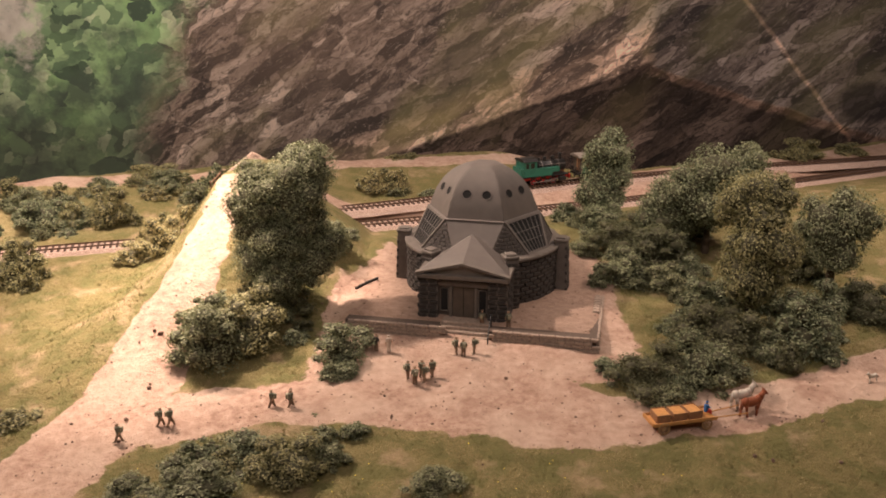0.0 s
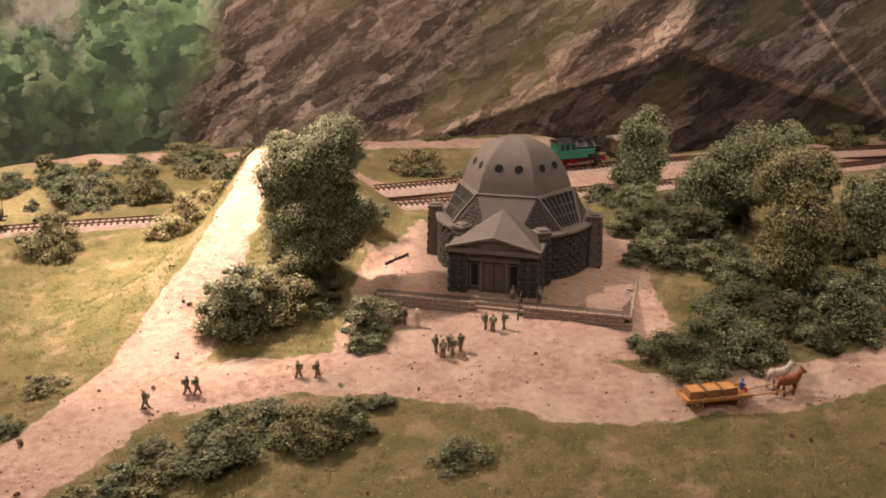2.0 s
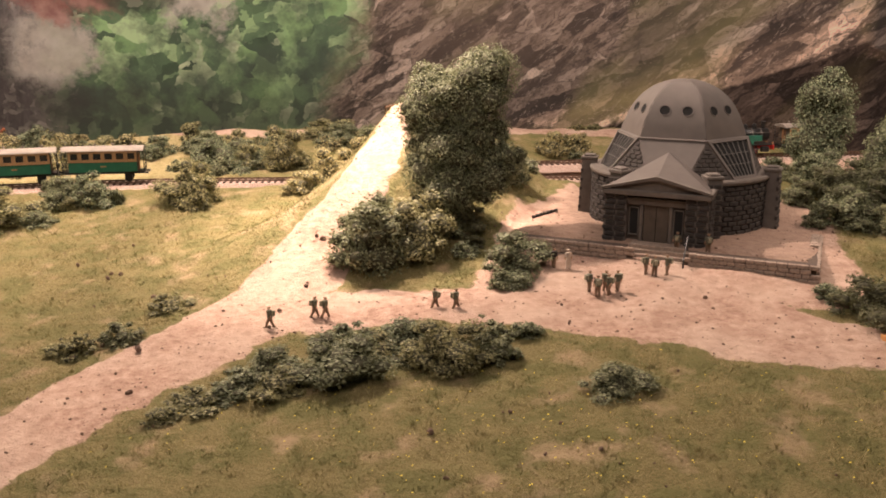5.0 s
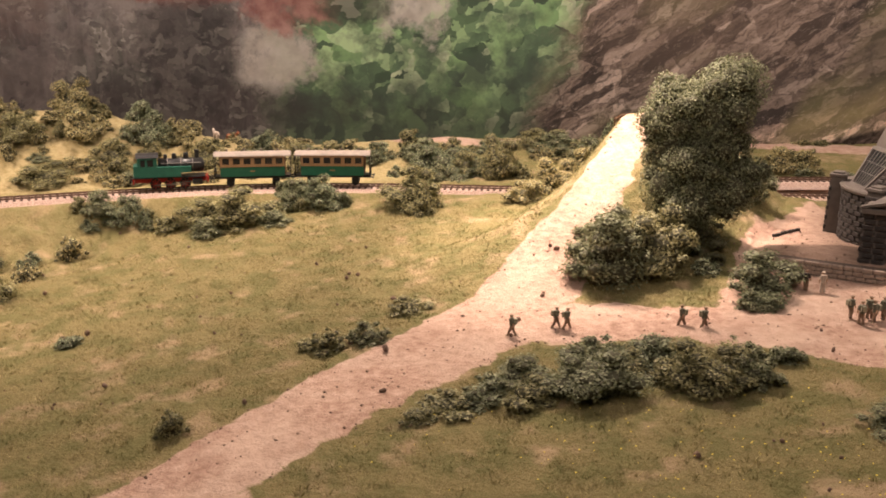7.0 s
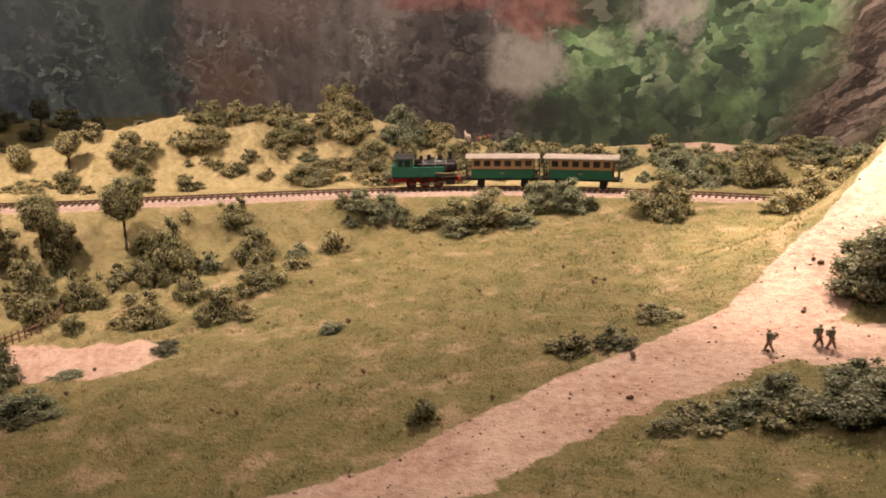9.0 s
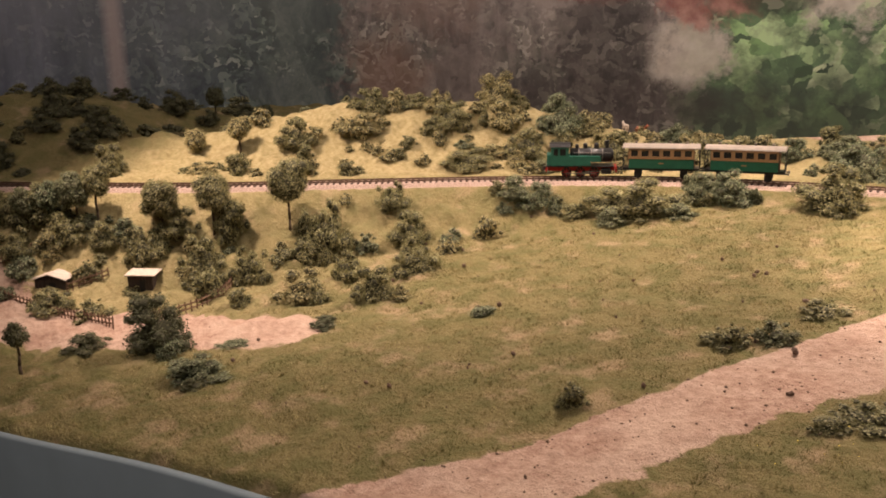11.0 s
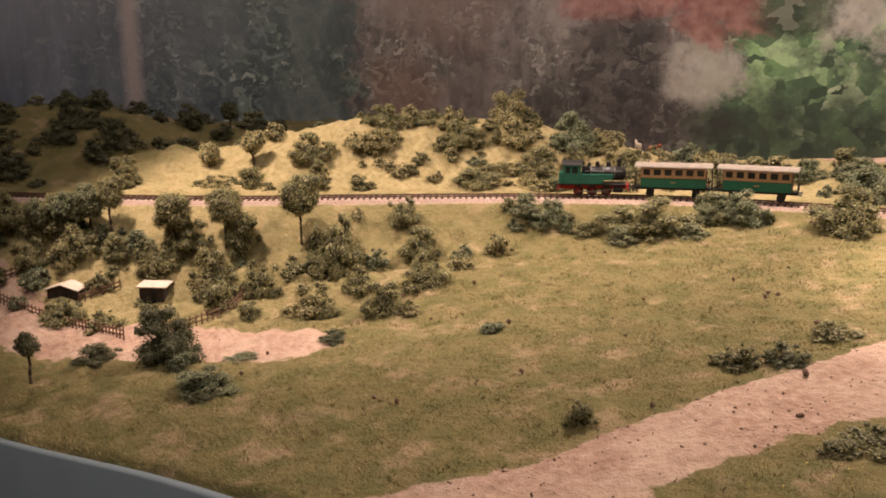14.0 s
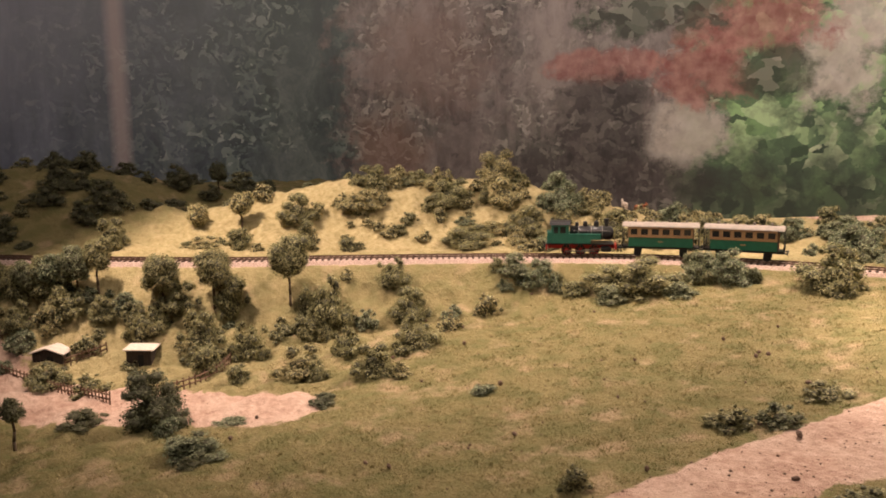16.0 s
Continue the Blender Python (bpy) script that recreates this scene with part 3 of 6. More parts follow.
def backdrop_material():
    """A painted picture: slanting rock strata, a leafy thicket, red and pale gaps, dusky woods and a bluish end."""
    n = Nodes("backdrop_print", 0.9)
    uv = n.add("ShaderNodeUVMap").outputs[0]
    sep = n.add("ShaderNodeSeparateXYZ", Vector=uv)
    along, up = sep.outputs[0], sep.outputs[1]

    def mapped(turn, sx, sy):
        node = n.add("ShaderNodeMapping", Vector=uv)
        node.vector_type = "TEXTURE"
        node.inputs["Rotation"].default_value = (0, 0, radians(turn))
        node.inputs["Scale"].default_value = (1 / sx, 1 / sy, 1)
        return node.outputs[0]

    def bent(vector, scale, amount):
        """A vector pushed about by a noise."""
        wave = n.add("ShaderNodeVectorMath", Vector=n.add("ShaderNodeTexNoise", Vector=uv, Scale=scale, Detail=5.0).outputs["Color"])
        wave.operation = "SCALE"
        wave.inputs["Scale"].default_value = amount
        node = n.add("ShaderNodeVectorMath", Vector=vector)
        node.operation = "ADD"
        n.tree.links.new(wave.outputs[0], node.inputs[1])
        return node.outputs[0]

    def cells(vector, scale):
        """The tone of each cell, and the way to its edge."""
        cell = n.add("ShaderNodeTexVoronoi", Vector=vector, Scale=scale)
        crack = n.add("ShaderNodeTexVoronoi", Vector=vector, Scale=scale)
        crack.feature = "DISTANCE_TO_EDGE"
        return n.add("ShaderNodeSeparateColor", Color=cell.outputs["Color"]).outputs[0], crack.outputs["Distance"]

    def step(a, b, value):
        return n.add("ShaderNodeMapRange", Value=value, From_Min=a, From_Max=b).outputs[0]

    wob = n.noise(5.0, 6, uv, 0.6)
    ragged = n.math("SUBTRACT", n.noise(13.0, 8, uv, 0.7), 0.5)

    def patch(tone, s, z, rs, rz, colour, strength=0.9, rag=4.0, soft=0.35):
        """A spot of another tone with a ragged rim."""
        a = n.math("POWER", n.math("ABSOLUTE", n.math("DIVIDE", n.math("SUBTRACT", along, s), rs)), 2.0)
        b = n.math("POWER", n.math("ABSOLUTE", n.math("DIVIDE", n.math("SUBTRACT", up, z), rz)), 2.0)
        d = n.math("ADD", n.math("ADD", a, b), n.math("MULTIPLY", ragged, rag))
        return n.mix(n.math("MULTIPLY", step(1.0 + soft, 1.0 - soft, d), strength), tone, colour)

    def beside(s0, z0, s1, z1, soft=0.012, rag=0.10):
        """One to the side below a slanting line, nought above it."""
        k = (z1 - z0) / (s1 - s0)
        line = n.math("ADD", n.math("MULTIPLY", n.math("SUBTRACT", along, s0), k), z0)
        return step(-soft, soft, n.math("ADD", n.math("SUBTRACT", line, up), n.math("MULTIPLY", ragged, rag)))

    # rock: thin slanting leaves of stone, split into blades, with broad lit and shaded slabs
    blades, blade_edge = cells(bent(mapped(-38, 1.8, 6.5), 6.0, 0.45), 2.8)
    chips, chip_edge = cells(bent(mapped(-33, 3.2, 11.0), 10.0, 0.7), 3.6)
    strata = n.noise(3.0, 9, bent(mapped(-38, 1.2, 8.5), 5.0, 0.4), 0.66)
    hair = n.noise(6.0, 9, bent(mapped(-37, 1.6, 7.5), 12.0, 0.35), 0.75)
    relief = n.math("ADD", n.math("MULTIPLY", strata, 0.52), n.math("ADD", n.math("MULTIPLY", blades, 0.20), n.math("MULTIPLY", chips, 0.28)))
    rock = n.ramp(relief, (0.34, (0.055, 0.044, 0.039)), (0.45, (0.16, 0.122, 0.10)), (0.55, (0.27, 0.208, 0.172)), (0.68, (0.56, 0.45, 0.38)))
    rock = n.mix(n.ramp(hair, (0.38, (0.8, 0.8, 0.8)), (0.46, (0, 0, 0))), rock, (0.06, 0.047, 0.042))
    rock = n.mix(n.ramp(hair, (0.57, (0, 0, 0)), (0.66, (0.65, 0.65, 0.65))), rock, (0.50, 0.40, 0.34))
    rock = n.mix(n.ramp(chip_edge, (0.0, (0.6, 0.6, 0.6)), (0.05, (0, 0, 0))), rock, (0.05, 0.04, 0.036))
    grit = n.noise(16.0, 9, bent(mapped(-34, 2.0, 7.0), 20.0, 0.3), 0.78)
    rock = n.mix(n.ramp(grit, (0.40, (0.8, 0.8, 0.8)), (0.48, (0, 0, 0))), rock, (0.05, 0.04, 0.036))
    rock = n.mix(n.ramp(grit, (0.56, (0, 0, 0)), (0.64, (0.6, 0.6, 0.6))), rock, (0.50, 0.41, 0.35))
    moss = n.noise(2.4, 6, mapped(-38, 0.9, 2.0))
    rock = n.mix(n.ramp(moss, (0.50, (0, 0, 0)), (0.62, (0.55, 0.55, 0.55))), rock, (0.21, 0.19, 0.095))
    rock = n.mix(n.ramp(n.noise(2.0, 5, mapped(-38, 0.8, 2.2)), (0.54, (0, 0, 0)), (0.66, (0.5, 0.5, 0.5))), rock, (0.085, 0.068, 0.06))
    # broad slabs of the painted rock, each with its own tint over the grain
    def tint(fac, colour, strength):
        return n.mix(n.math("MULTIPLY", fac, strength), rock, colour, "MULTIPLY")

    under = beside(2.52, -0.005, 1.93, 0.205, 0.004, 0.035)
    over = beside(2.62, 0.03, 1.96, 0.275, 0.02, 0.06)
    east = step(1.93, 1.90, n.math("ADD", along, n.math("MULTIPLY", ragged, 0.06)))
    rock = tint(n.math("SUBTRACT", 1.0, east), (1.45, 1.42, 1.38), 1.0)
    rock = tint(n.math("MULTIPLY", n.math("SUBTRACT", over, under), n.math("SUBTRACT", 1.0, east)), (1.75, 1.62, 1.52), 1.0)
    lower = beside(1.93, 0.205, 1.40, 0.045, 0.004, 0.035)
    shade = n.math("MULTIPLY", under, n.math("MAXIMUM", n.math("SUBTRACT", 1.0, east), lower))
    rock = tint(shade, (0.30, 0.27, 0.265), 0.95)
    lip = n.math("MULTIPLY", n.math("SUBTRACT", lower, beside(1.93, 0.185, 1.40, 0.025, 0.004, 0.03)), east)
    rock = tint(lip, (3.2, 2.9, 2.7), 0.8)
    crest = n.math("MULTIPLY", east, n.math("SUBTRACT", 1.0, lower))
    rock = tint(crest, (0.92, 0.95, 1.02), 1.0)
    crack = n.math("ABSOLUTE", n.math("SUBTRACT", beside(1.715, 0.36, 1.44, 0.05, 0.004, 0.03), beside(1.703, 0.36, 1.428, 0.05, 0.004, 0.03)))
    rock = tint(crack, (2.6, 2.3, 2.1), 0.8)
    rock = patch(rock, 1.36, 0.11, 0.08, 0.05, (0.03, 0.026, 0.026), 0.75, 2.0)
    rock = patch(rock, 2.72, 0.26, 0.22, 0.12, (0.27, 0.19, 0.145), 0.3, 3.0, 0.8)

    # woods: dusky upright masses with specks of leaves
    mass = n.noise(5.0, 9, bent(mapped(0, 1.5, 0.6), 6.0, 0.25), 0.7)
    woods = n.ramp(mass, (0.36, (0.06, 0.05, 0.052)), (0.47, (0.135, 0.11, 0.106)), (0.55, (0.25, 0.21, 0.195)), (0.66, (0.48, 0.41, 0.37)))
    crown, crown_edge = cells(bent(mapped(0, 1.0, 0.8), 10.0, 0.5), 9.0)
    woods = n.mix(0.45, woods, n.ramp(n.math("ADD", n.math("MULTIPLY", crown, 0.6), n.math("MULTIPLY", n.noise(26, 8, uv, 0.75), 0.5)), (0.25, (0.06, 0.052, 0.055)), (0.5, (0.15, 0.125, 0.12)), (0.75, (0.31, 0.26, 0.235))))
    speck, speck_edge = cells(bent(mapped(20, 1.0, 1.4), 14.0, 0.3), 34)
    speckle = n.ramp(n.noise(4.5, 6, uv, 0.65), (0.42, (0, 0, 0)), (0.54, (0.75, 0.75, 0.75)))
    woods = n.mix(speckle, woods, n.ramp(speck, (0.0, (0.045, 0.045, 0.046)), (0.5, (0.125, 0.125, 0.11)), (0.82, (0.30, 0.285, 0.24)), (1.0, (0.62, 0.57, 0.50))))
    woods = n.mix(n.ramp(n.noise(9.0, 9, mapped(0, 3.0, 0.5), 0.7), (0.5, (0, 0, 0)), (0.66, (0.45, 0.45, 0.45))), woods, (0.36, 0.31, 0.29))
    high = step(0.10, 0.45, up)
    woods = n.mix(n.math("MULTIPLY", n.math("MULTIPLY", high, n.ramp(n.noise(8, 8, mapped(0, 1.6, 0.7), 0.7), (0.40, (0.15, 0.15, 0.15)), (0.6, (1, 1, 1)))), 0.6), woods, (0.46, 0.40, 0.375))
    blue = n.ramp(n.noise(5.0, 8, mapped(0, 2.4, 0.45), 0.65), (0.34, (0.095, 0.105, 0.145)), (0.5, (0.15, 0.165, 0.22)), (0.66, (0.24, 0.26, 0.33)), (0.8, (0.38, 0.39, 0.45)))
    blue = n.mix(n.math("MULTIPLY", high, 0.55), blue, (0.36, 0.37, 0.43))

    # thicket: broad brushed leaves over dark gaps, paler towards the top
    def leaf_layer(scale, turn, push):
        pick, rim = cells(bent(mapped(turn, 1.0, 1.5), scale * 0.7, push), scale)
        return pick, rim

    pick, rim = leaf_layer(13.0, 30, 0.16)
    green = n.ramp(pick, (0.0, (0.065, 0.095, 0.065)), (0.3, (0.13, 0.205, 0.115)), (0.55, (0.215, 0.36, 0.16)), (0.8, (0.34, 0.52, 0.24)), (1.0, (0.55, 0.68, 0.40)))
    fine_pick, fine_rim = leaf_layer(27.0, -40, 0.12)
    fine_green = n.ramp(fine_pick, (0.0, (0.05, 0.075, 0.05)), (0.45, (0.15, 0.235, 0.13)), (0.8, (0.33, 0.47, 0.24)), (1.0, (0.60, 0.66, 0.44)))
    green = n.mix(n.ramp(n.noise(6, 6, uv, 0.6), (0.40, (0, 0, 0)), (0.50, (0.9, 0.9, 0.9))), green, fine_green)
    green = n.mix(n.ramp(n.noise(4.2, 8, uv, 0.65), (0.40, (0.85, 0.85, 0.85)), (0.52, (0, 0, 0))), green, (0.075, 0.10, 0.075))
    green = n.mix(n.math("MULTIPLY", step(0.16, 0.02, n.math("ADD", up, n.math("MULTIPLY", ragged, 0.25))), 0.75), green, (0.055, 0.062, 0.05))

    green = n.mix(1.0, green, (1.3, 1.3, 1.3), "MULTIPLY")
    slant = n.math("ADD", along, n.math("ADD", n.math("MULTIPLY", up, 0.35), n.math("MULTIPLY", n.math("SUBTRACT", wob, 0.5), 0.30)))
    tone = n.mix(step(3.06, 3.15, slant), rock, green)
    tone = n.mix(step(3.73, 3.82, n.math("ADD", along, n.math("MULTIPLY", ragged, 0.35))), tone, woods)
    pale = n.ramp(n.noise(24, 6, uv), (0.35, (0.62, 0.55, 0.47)), (0.65, (0.80, 0.73, 0.65)))
    tone = patch(tone, 3.77, 0.175, 0.105, 0.085, pale, 0.8, 5.5, 0.5)
    tone = patch(tone, 3.42, 0.35, 0.10, 0.11, pale, 0.85, 6.0, 0.5)
    tone = patch(tone, 3.30, 0.44, 0.14, 0.07, pale, 0.7, 3.0)
    red = n.ramp(n.noise(30, 6, uv), (0.35, (0.34, 0.13, 0.12)), (0.65, (0.56, 0.30, 0.25)))
    tone = patch(tone, 3.72, 0.32, 0.12, 0.08, red, 0.85, 6.0, 0.5)
    tone = patch(tone, 3.62, 0.43, 0.20, 0.07, red, 0.85, 6.0, 0.5)
    tone = patch(tone, 3.98, 0.345, 0.14, 0.045, red, 0.75, 5.0)
    twig_pick, twig_rim = leaf_layer(26.0, 10, 0.08)
    tone = patch(tone, 3.55, 0.32, 0.09, 0.06, n.ramp(twig_pick, (0.0, (0.05, 0.065, 0.05)), (0.7, (0.14, 0.17, 0.11)), (1.0, (0.42, 0.40, 0.32))), 0.85, 4.0)
    tone = patch(tone, 3.98, 0.20, 0.13, 0.13, n.ramp(twig_pick, (0.0, (0.055, 0.05, 0.05)), (0.7, (0.12, 0.105, 0.10)), (1.0, (0.24, 0.22, 0.19))), 0.75, 3.5)
    tone = patch(tone, 3.86, 0.47, 0.18, 0.06, n.ramp(twig_pick, (0.0, (0.06, 0.07, 0.055)), (0.7, (0.13, 0.15, 0.115)), (1.0, (0.30, 0.31, 0.25))), 0.85, 6.0)
    tone = patch(tone, 4.57, 0.12, 0.10, 0.10, (0.27, 0.16, 0.12), 0.55, 4.0, 0.8)
    tone = patch(tone, 4.45, 0.38, 0.16, 0.14, (0.30, 0.20, 0.17), 0.5, 4.0, 0.8)
    tone = patch(tone, 4.00, 0.05, 0.36, 0.06, (0.075, 0.06, 0.06), 0.6, 3.0, 0.8)
    # shady teal grove with pale specks, then the bluish end
    grove = n.ramp(mass, (0.38, (0.055, 0.068, 0.072)), (0.50, (0.10, 0.122, 0.118)), (0.62, (0.19, 0.215, 0.20)))
    grove = n.mix(speckle, grove, n.ramp(speck, (0.0, (0.045, 0.055, 0.056)), (0.55, (0.10, 0.13, 0.115)), (0.85, (0.25, 0.31, 0.26)), (1.0, (0.56, 0.60, 0.52))))
    grove = n.mix(n.math("MULTIPLY", high, 0.4), grove, (0.24, 0.27, 0.26))
    tone = n.mix(step(4.66, 4.74, n.math("ADD", along, n.math("MULTIPLY", ragged, 0.5))), tone, grove)
    tone = n.mix(n.math("MULTIPLY", step(4.85, 5.6, n.math("ADD", along, n.math("MULTIPLY", ragged, 0.6))), 0.9), tone, blue)
    stripe = n.math("MULTIPLY", step(5.27, 5.295, along), step(5.335, 5.31, along))
    tone = n.mix(n.math("MULTIPLY", stripe, 0.6), tone, (0.56, 0.45, 0.43))
    n.bump(hair, 0.10, 0.002)
    return n.colour(tone)


BACK_LINE, BACK_ALONG = backdrop()


def room_shell():
    """Plain walls, floor and ceiling of the room round the layout."""
    for name, at, size in (("floor", (-0.2, 0.0, -0.97), (7.0, 7.0, 0.04)), ("ceiling", (-0.2, 0.0, 2.32), (7.0, 7.0, 0.04)),
                           ("wall_south", (-0.2, -3.5, 0.67), (7.0, 0.06, 3.3)), ("wall_east", (3.3, 0.0, 0.67), (0.06, 7.0, 3.3)),
                           ("wall_west", (-3.7, 0.0, 0.67), (0.06, 7.0, 3.3)), ("wall_north", (-0.2, 3.5, 0.67), (7.0, 0.06, 3.3))):
        bm = bmesh.new()
        box(bm, at, size)
        tagged(part(name, bm, ROOM_WALL), "plain dim room surface", name.split("_")[0], kind="structure")


ROOM_WALL = paint("room_wall", (0.35, 0.31, 0.28), 0.9, 0.05, 10)
room_shell()


# ---- railway ----
def resample(line, step):
    s = np.concatenate([[0], np.cumsum(np.hypot(*np.diff(line, axis=0).T))])
    at = np.arange(0, s[-1], step)
    return np.stack([np.interp(at, s, line[:, 0]), np.interp(at, s, line[:, 1])], 1)


def sweep(bm, line, section):
    """Pulls a section of (across, up) along a level line."""
    t = np.gradient(line, axis=0)
    t /= np.hypot(*t.T)[:, None]
    rows = []
    for (x, y), (tx, ty) in zip(line, t):
        rows.append([bm.verts.new((x + ty * u, y - tx * u, v)) for u, v in section])
    k = len(section)
    for a, b in zip(rows, rows[1:]):
        for i in range(k):
            bm.faces.new((a[i], b[i], b[(i + 1) % k], a[(i + 1) % k]))
    bm.faces.new(rows[0]), bm.faces.new(rows[-1][::-1])
    bmesh.ops.recalc_face_normals(bm, faces=bm.faces[:])


BED = 0.006
SLEEPER_MESH = None


def railway(line, label, near, lift=0.0):
    track = thing("railway_track", label, "railway track", pose(0, 0, lift), kind="structure")
    fine = resample(line, 0.02)
    bm = bmesh.new()
    sweep(bm, fine, [(-0.034, -0.004), (-0.024, BED - 0.0006), (0.024, BED - 0.0006), (0.034, -0.004)])
    part("ballast", bm, BALLAST, track, "pinkish grey gravel bed")
    for side in (-1, 1):
        bm = bmesh.new()
        c = side * 0.0100
        sweep(bm, fine, [(c - 0.0008, BED + 0.0012), (c - 0.0005, BED + 0.0036), (c + 0.0005, BED + 0.0036), (c + 0.0008, BED + 0.0012)])
        part("rail", bm, RAIL_STEEL, track, "thin brown steel rail")
    ties = resample(line, 0.0098)
    t = np.gradient(ties, axis=0)
    global SLEEPER_MESH
    if SLEEPER_MESH is None:
        bm = bmesh.new()
        box(bm, (0, 0, 0), (0.0036, 0.036, 0.0026), 0.0003)
        SLEEPER_MESH = bpy.data.meshes.new("sleeper")
        bm.to_mesh(SLEEPER_MESH)
        bm.free()
        SLEEPER_MESH.materials.append(SLEEPER)
    rest = []
    for (x, y), (tx, ty) in zip(ties, t):
        m = pose(x, y, BED, 0, 0, math.degrees(math.atan2(ty, tx)))
        if near[0] < x < near[1]:
            piece("sleeper", SLEEPER_MESH, track, m)
        else:
            rest.append(m)
    if rest:
        bm = bmesh.new()
        for m in rest:
            box(bm, m.translation, (0.0036, 0.036, 0.0026), 0, m.to_quaternion().to_matrix().to_4x4())
        tagged(part("sleepers", bm, SLEEPER, track), kind="stuff")


REAR_LINE = spline([(-0.44, 1.462), (-0.36, 1.492), (-0.2, 1.560), (-0.03, 1.632), (0.18, 1.735), (0.4, 1.825), (0.65, 1.905), (0.9, 1.97), (1.2, 2.06)])
railway(TRACK_LINE, "single brown model track on a pinkish gravel bed", (-1.55, 0.25))
railway(REAR_LINE, "second brown model track that branches off behind the building", (-0.42, 0.3), 0.013)


# ---- round domed building on its terrace ----
HALL = pose(0.055, 1.195, 0.021, 0, 0, -12) @ Matrix.Diagonal((1.03, 1.03, 0.965, 1))      # local -y is the front


def hall():
    hall_ob = thing("domed_hall", "dark grey model hall with hexagonal dome, portholes and stone porch", "building", HALL)
    top, ring = 0.060, 0.104
    # drum
    bm = bmesh.new()
    n = 48
    for r0, r1, z0, z1 in ((0.1, 0.1, -0.006, top),):
        bmesh.ops.create_cone(bm, cap_ends=True, segments=n, radius1=r0, radius2=r1, depth=z1 - z0, matrix=Matrix.Translation((0, 0, (z0 + z1) / 2)))
    drum = part("drum", bm, JOINT_PALE, hall_ob, "round wall of dark stone", flat=False)
    for p in drum.data.polygons:
        p.use_smooth = abs(p.normal.z) < 0.5
    # stones of the drum: one mesh shared by all
    bm = bmesh.new()
    box(bm, (0, 0, 0), (0.0122, 0.003, 0.0052), 0.0006)
    stone = bpy.data.meshes.new("stone")
    bm.to_mesh(stone)
    bm.free()
    stone.materials.append(STONE_DARK)
    pale_stone = stone.copy()
    pale_stone.materials[0] = STONE_LIGHT
    r = random.Random(4)
    for row in range(10):
        for k in range(48):
            a = 2 * math.pi * (k + 0.5 * (row % 2)) / 48
            if math.cos(a) < -0.45:
                continue
            spot_ = pose(0, 0, 0, 0, 0, math.degrees(a)) @ pose(0, -0.1, 0.001 + 0.006 * row)
            if abs(spot_.translation.x) < 0.052 and spot_.translation.y < 0:
                continue
            piece("stone", stone, drum, spot_ @ pose(0, -r.uniform(0, 0.0009), 0, r.uniform(-2, 2), r.uniform(-2, 2), r.uniform(-3, 3)) @ Matrix.Diagonal((0.92, 1, 0.92, 1)))
    # coping ring
    bm = bmesh.new()
    prof = [(0.083, top), (0.083, top + 0.004), (0.1035, top + 0.004), (0.1045, top + 0.002), (0.1035, top - 0.001)]
    rows = [[bm.verts.new((math.cos(a) * u, math.sin(a) * u, v)) for u, v in prof] for a in np.linspace(0, 2 * math.pi, 60, endpoint=False)]
    for a, b in zip(rows, rows[1:] + rows[:1]):
        for i in range(len(prof)):
            bm.faces.new((a[i], b[i], b[(i + 1) % 5], a[(i + 1) % 5]))
    bmesh.ops.recalc_face_normals(bm, faces=bm.faces[:])
    part("coping", bm, STONE_TRIM, hall_ob)
    # buttress piers round the drum
    for a in (-118, -62, -5, 55, 125, 185):
        m = pose(0, 0, 0, 0, 0, a) @ pose(0.106, 0, 0)
        bm = bmesh.new()
        v = [(0.0105, 0.0095, -0.006), (0.008, 0.008, top + 0.009)]
        lo, hi = [[bm.verts.new((sx * w, sy * d, z)) for sx, sy in ((-1, -1), (1, -1), (1, 1), (-1, 1))] for w, d, z in v]
        bm.faces.new(lo[::-1]), bm.faces.new(hi)
        for i in range(4):
            bm.faces.new((lo[i], lo[(i + 1) % 4], hi[(i + 1) % 4], hi[i]))
        pier = part("pier", bm, JOINT_PALE, hall_ob, "dark stone buttress")
        pier.matrix_basis = m
        bm = bmesh.new()
        box(bm, (0, 0, top + 0.0105), (0.019, 0.019, 0.004), 0.0008)
        box(bm, (0, 0, top + 0.0135), (0.013, 0.013, 0.003), 0.0008)
        part("cap", bm, STONE_TRIM, pier)
        for row in range(11):
            for s in (-1, 1):
                piece("stone", stone, pier, pose(0.0095 - 0.0002 * row, s * 0.0045 + (row % 2 - 0.5) * 0.003, 0.0005 + 0.006 * row, 0, 0, 90) @ Matrix.Diagonal((0.64, 1, 0.90, 1)))
    # skirt between the drum and the dome
    base, hexr, low = 0.106, 0.0735, 0.088
    z0 = top + 0.003

    def corner(k, radius, z):
        a = radians(-60 + 60 * k)
        return Vector((radius * math.cos(a), radius * math.sin(a), z))

    for k in range(6):
        a, b = corner(k, hexr, base), corner(k + 1, hexr, base)
        ga, gb = corner(k, 0.1, z0), corner(k + 1, 0.1, z0)
        one, two = ga.lerp(gb, 0.30), ga.lerp(gb, 0.70)
        one, two = [Vector((*(p.xy.normalized() * 0.093), z0)) for p in (one, two)]
        prev = ga.lerp(corner(k - 1, 0.1, z0), 0.30)
        prev = Vector((*(prev.xy.normalized() * 0.093), z0))
        # stone wedge below the dome's corner
        bm = bmesh.new()
        slab(bm, (prev, one, a), 0.003)
        wedge = part("stone_wedge", bm, JOINT_PALE, hall_ob, "triangle of coursed stone")
        mid = (prev + one) / 2
        up = (a - mid)
        across = (one - prev)
        normal = across.cross(up).normalized()
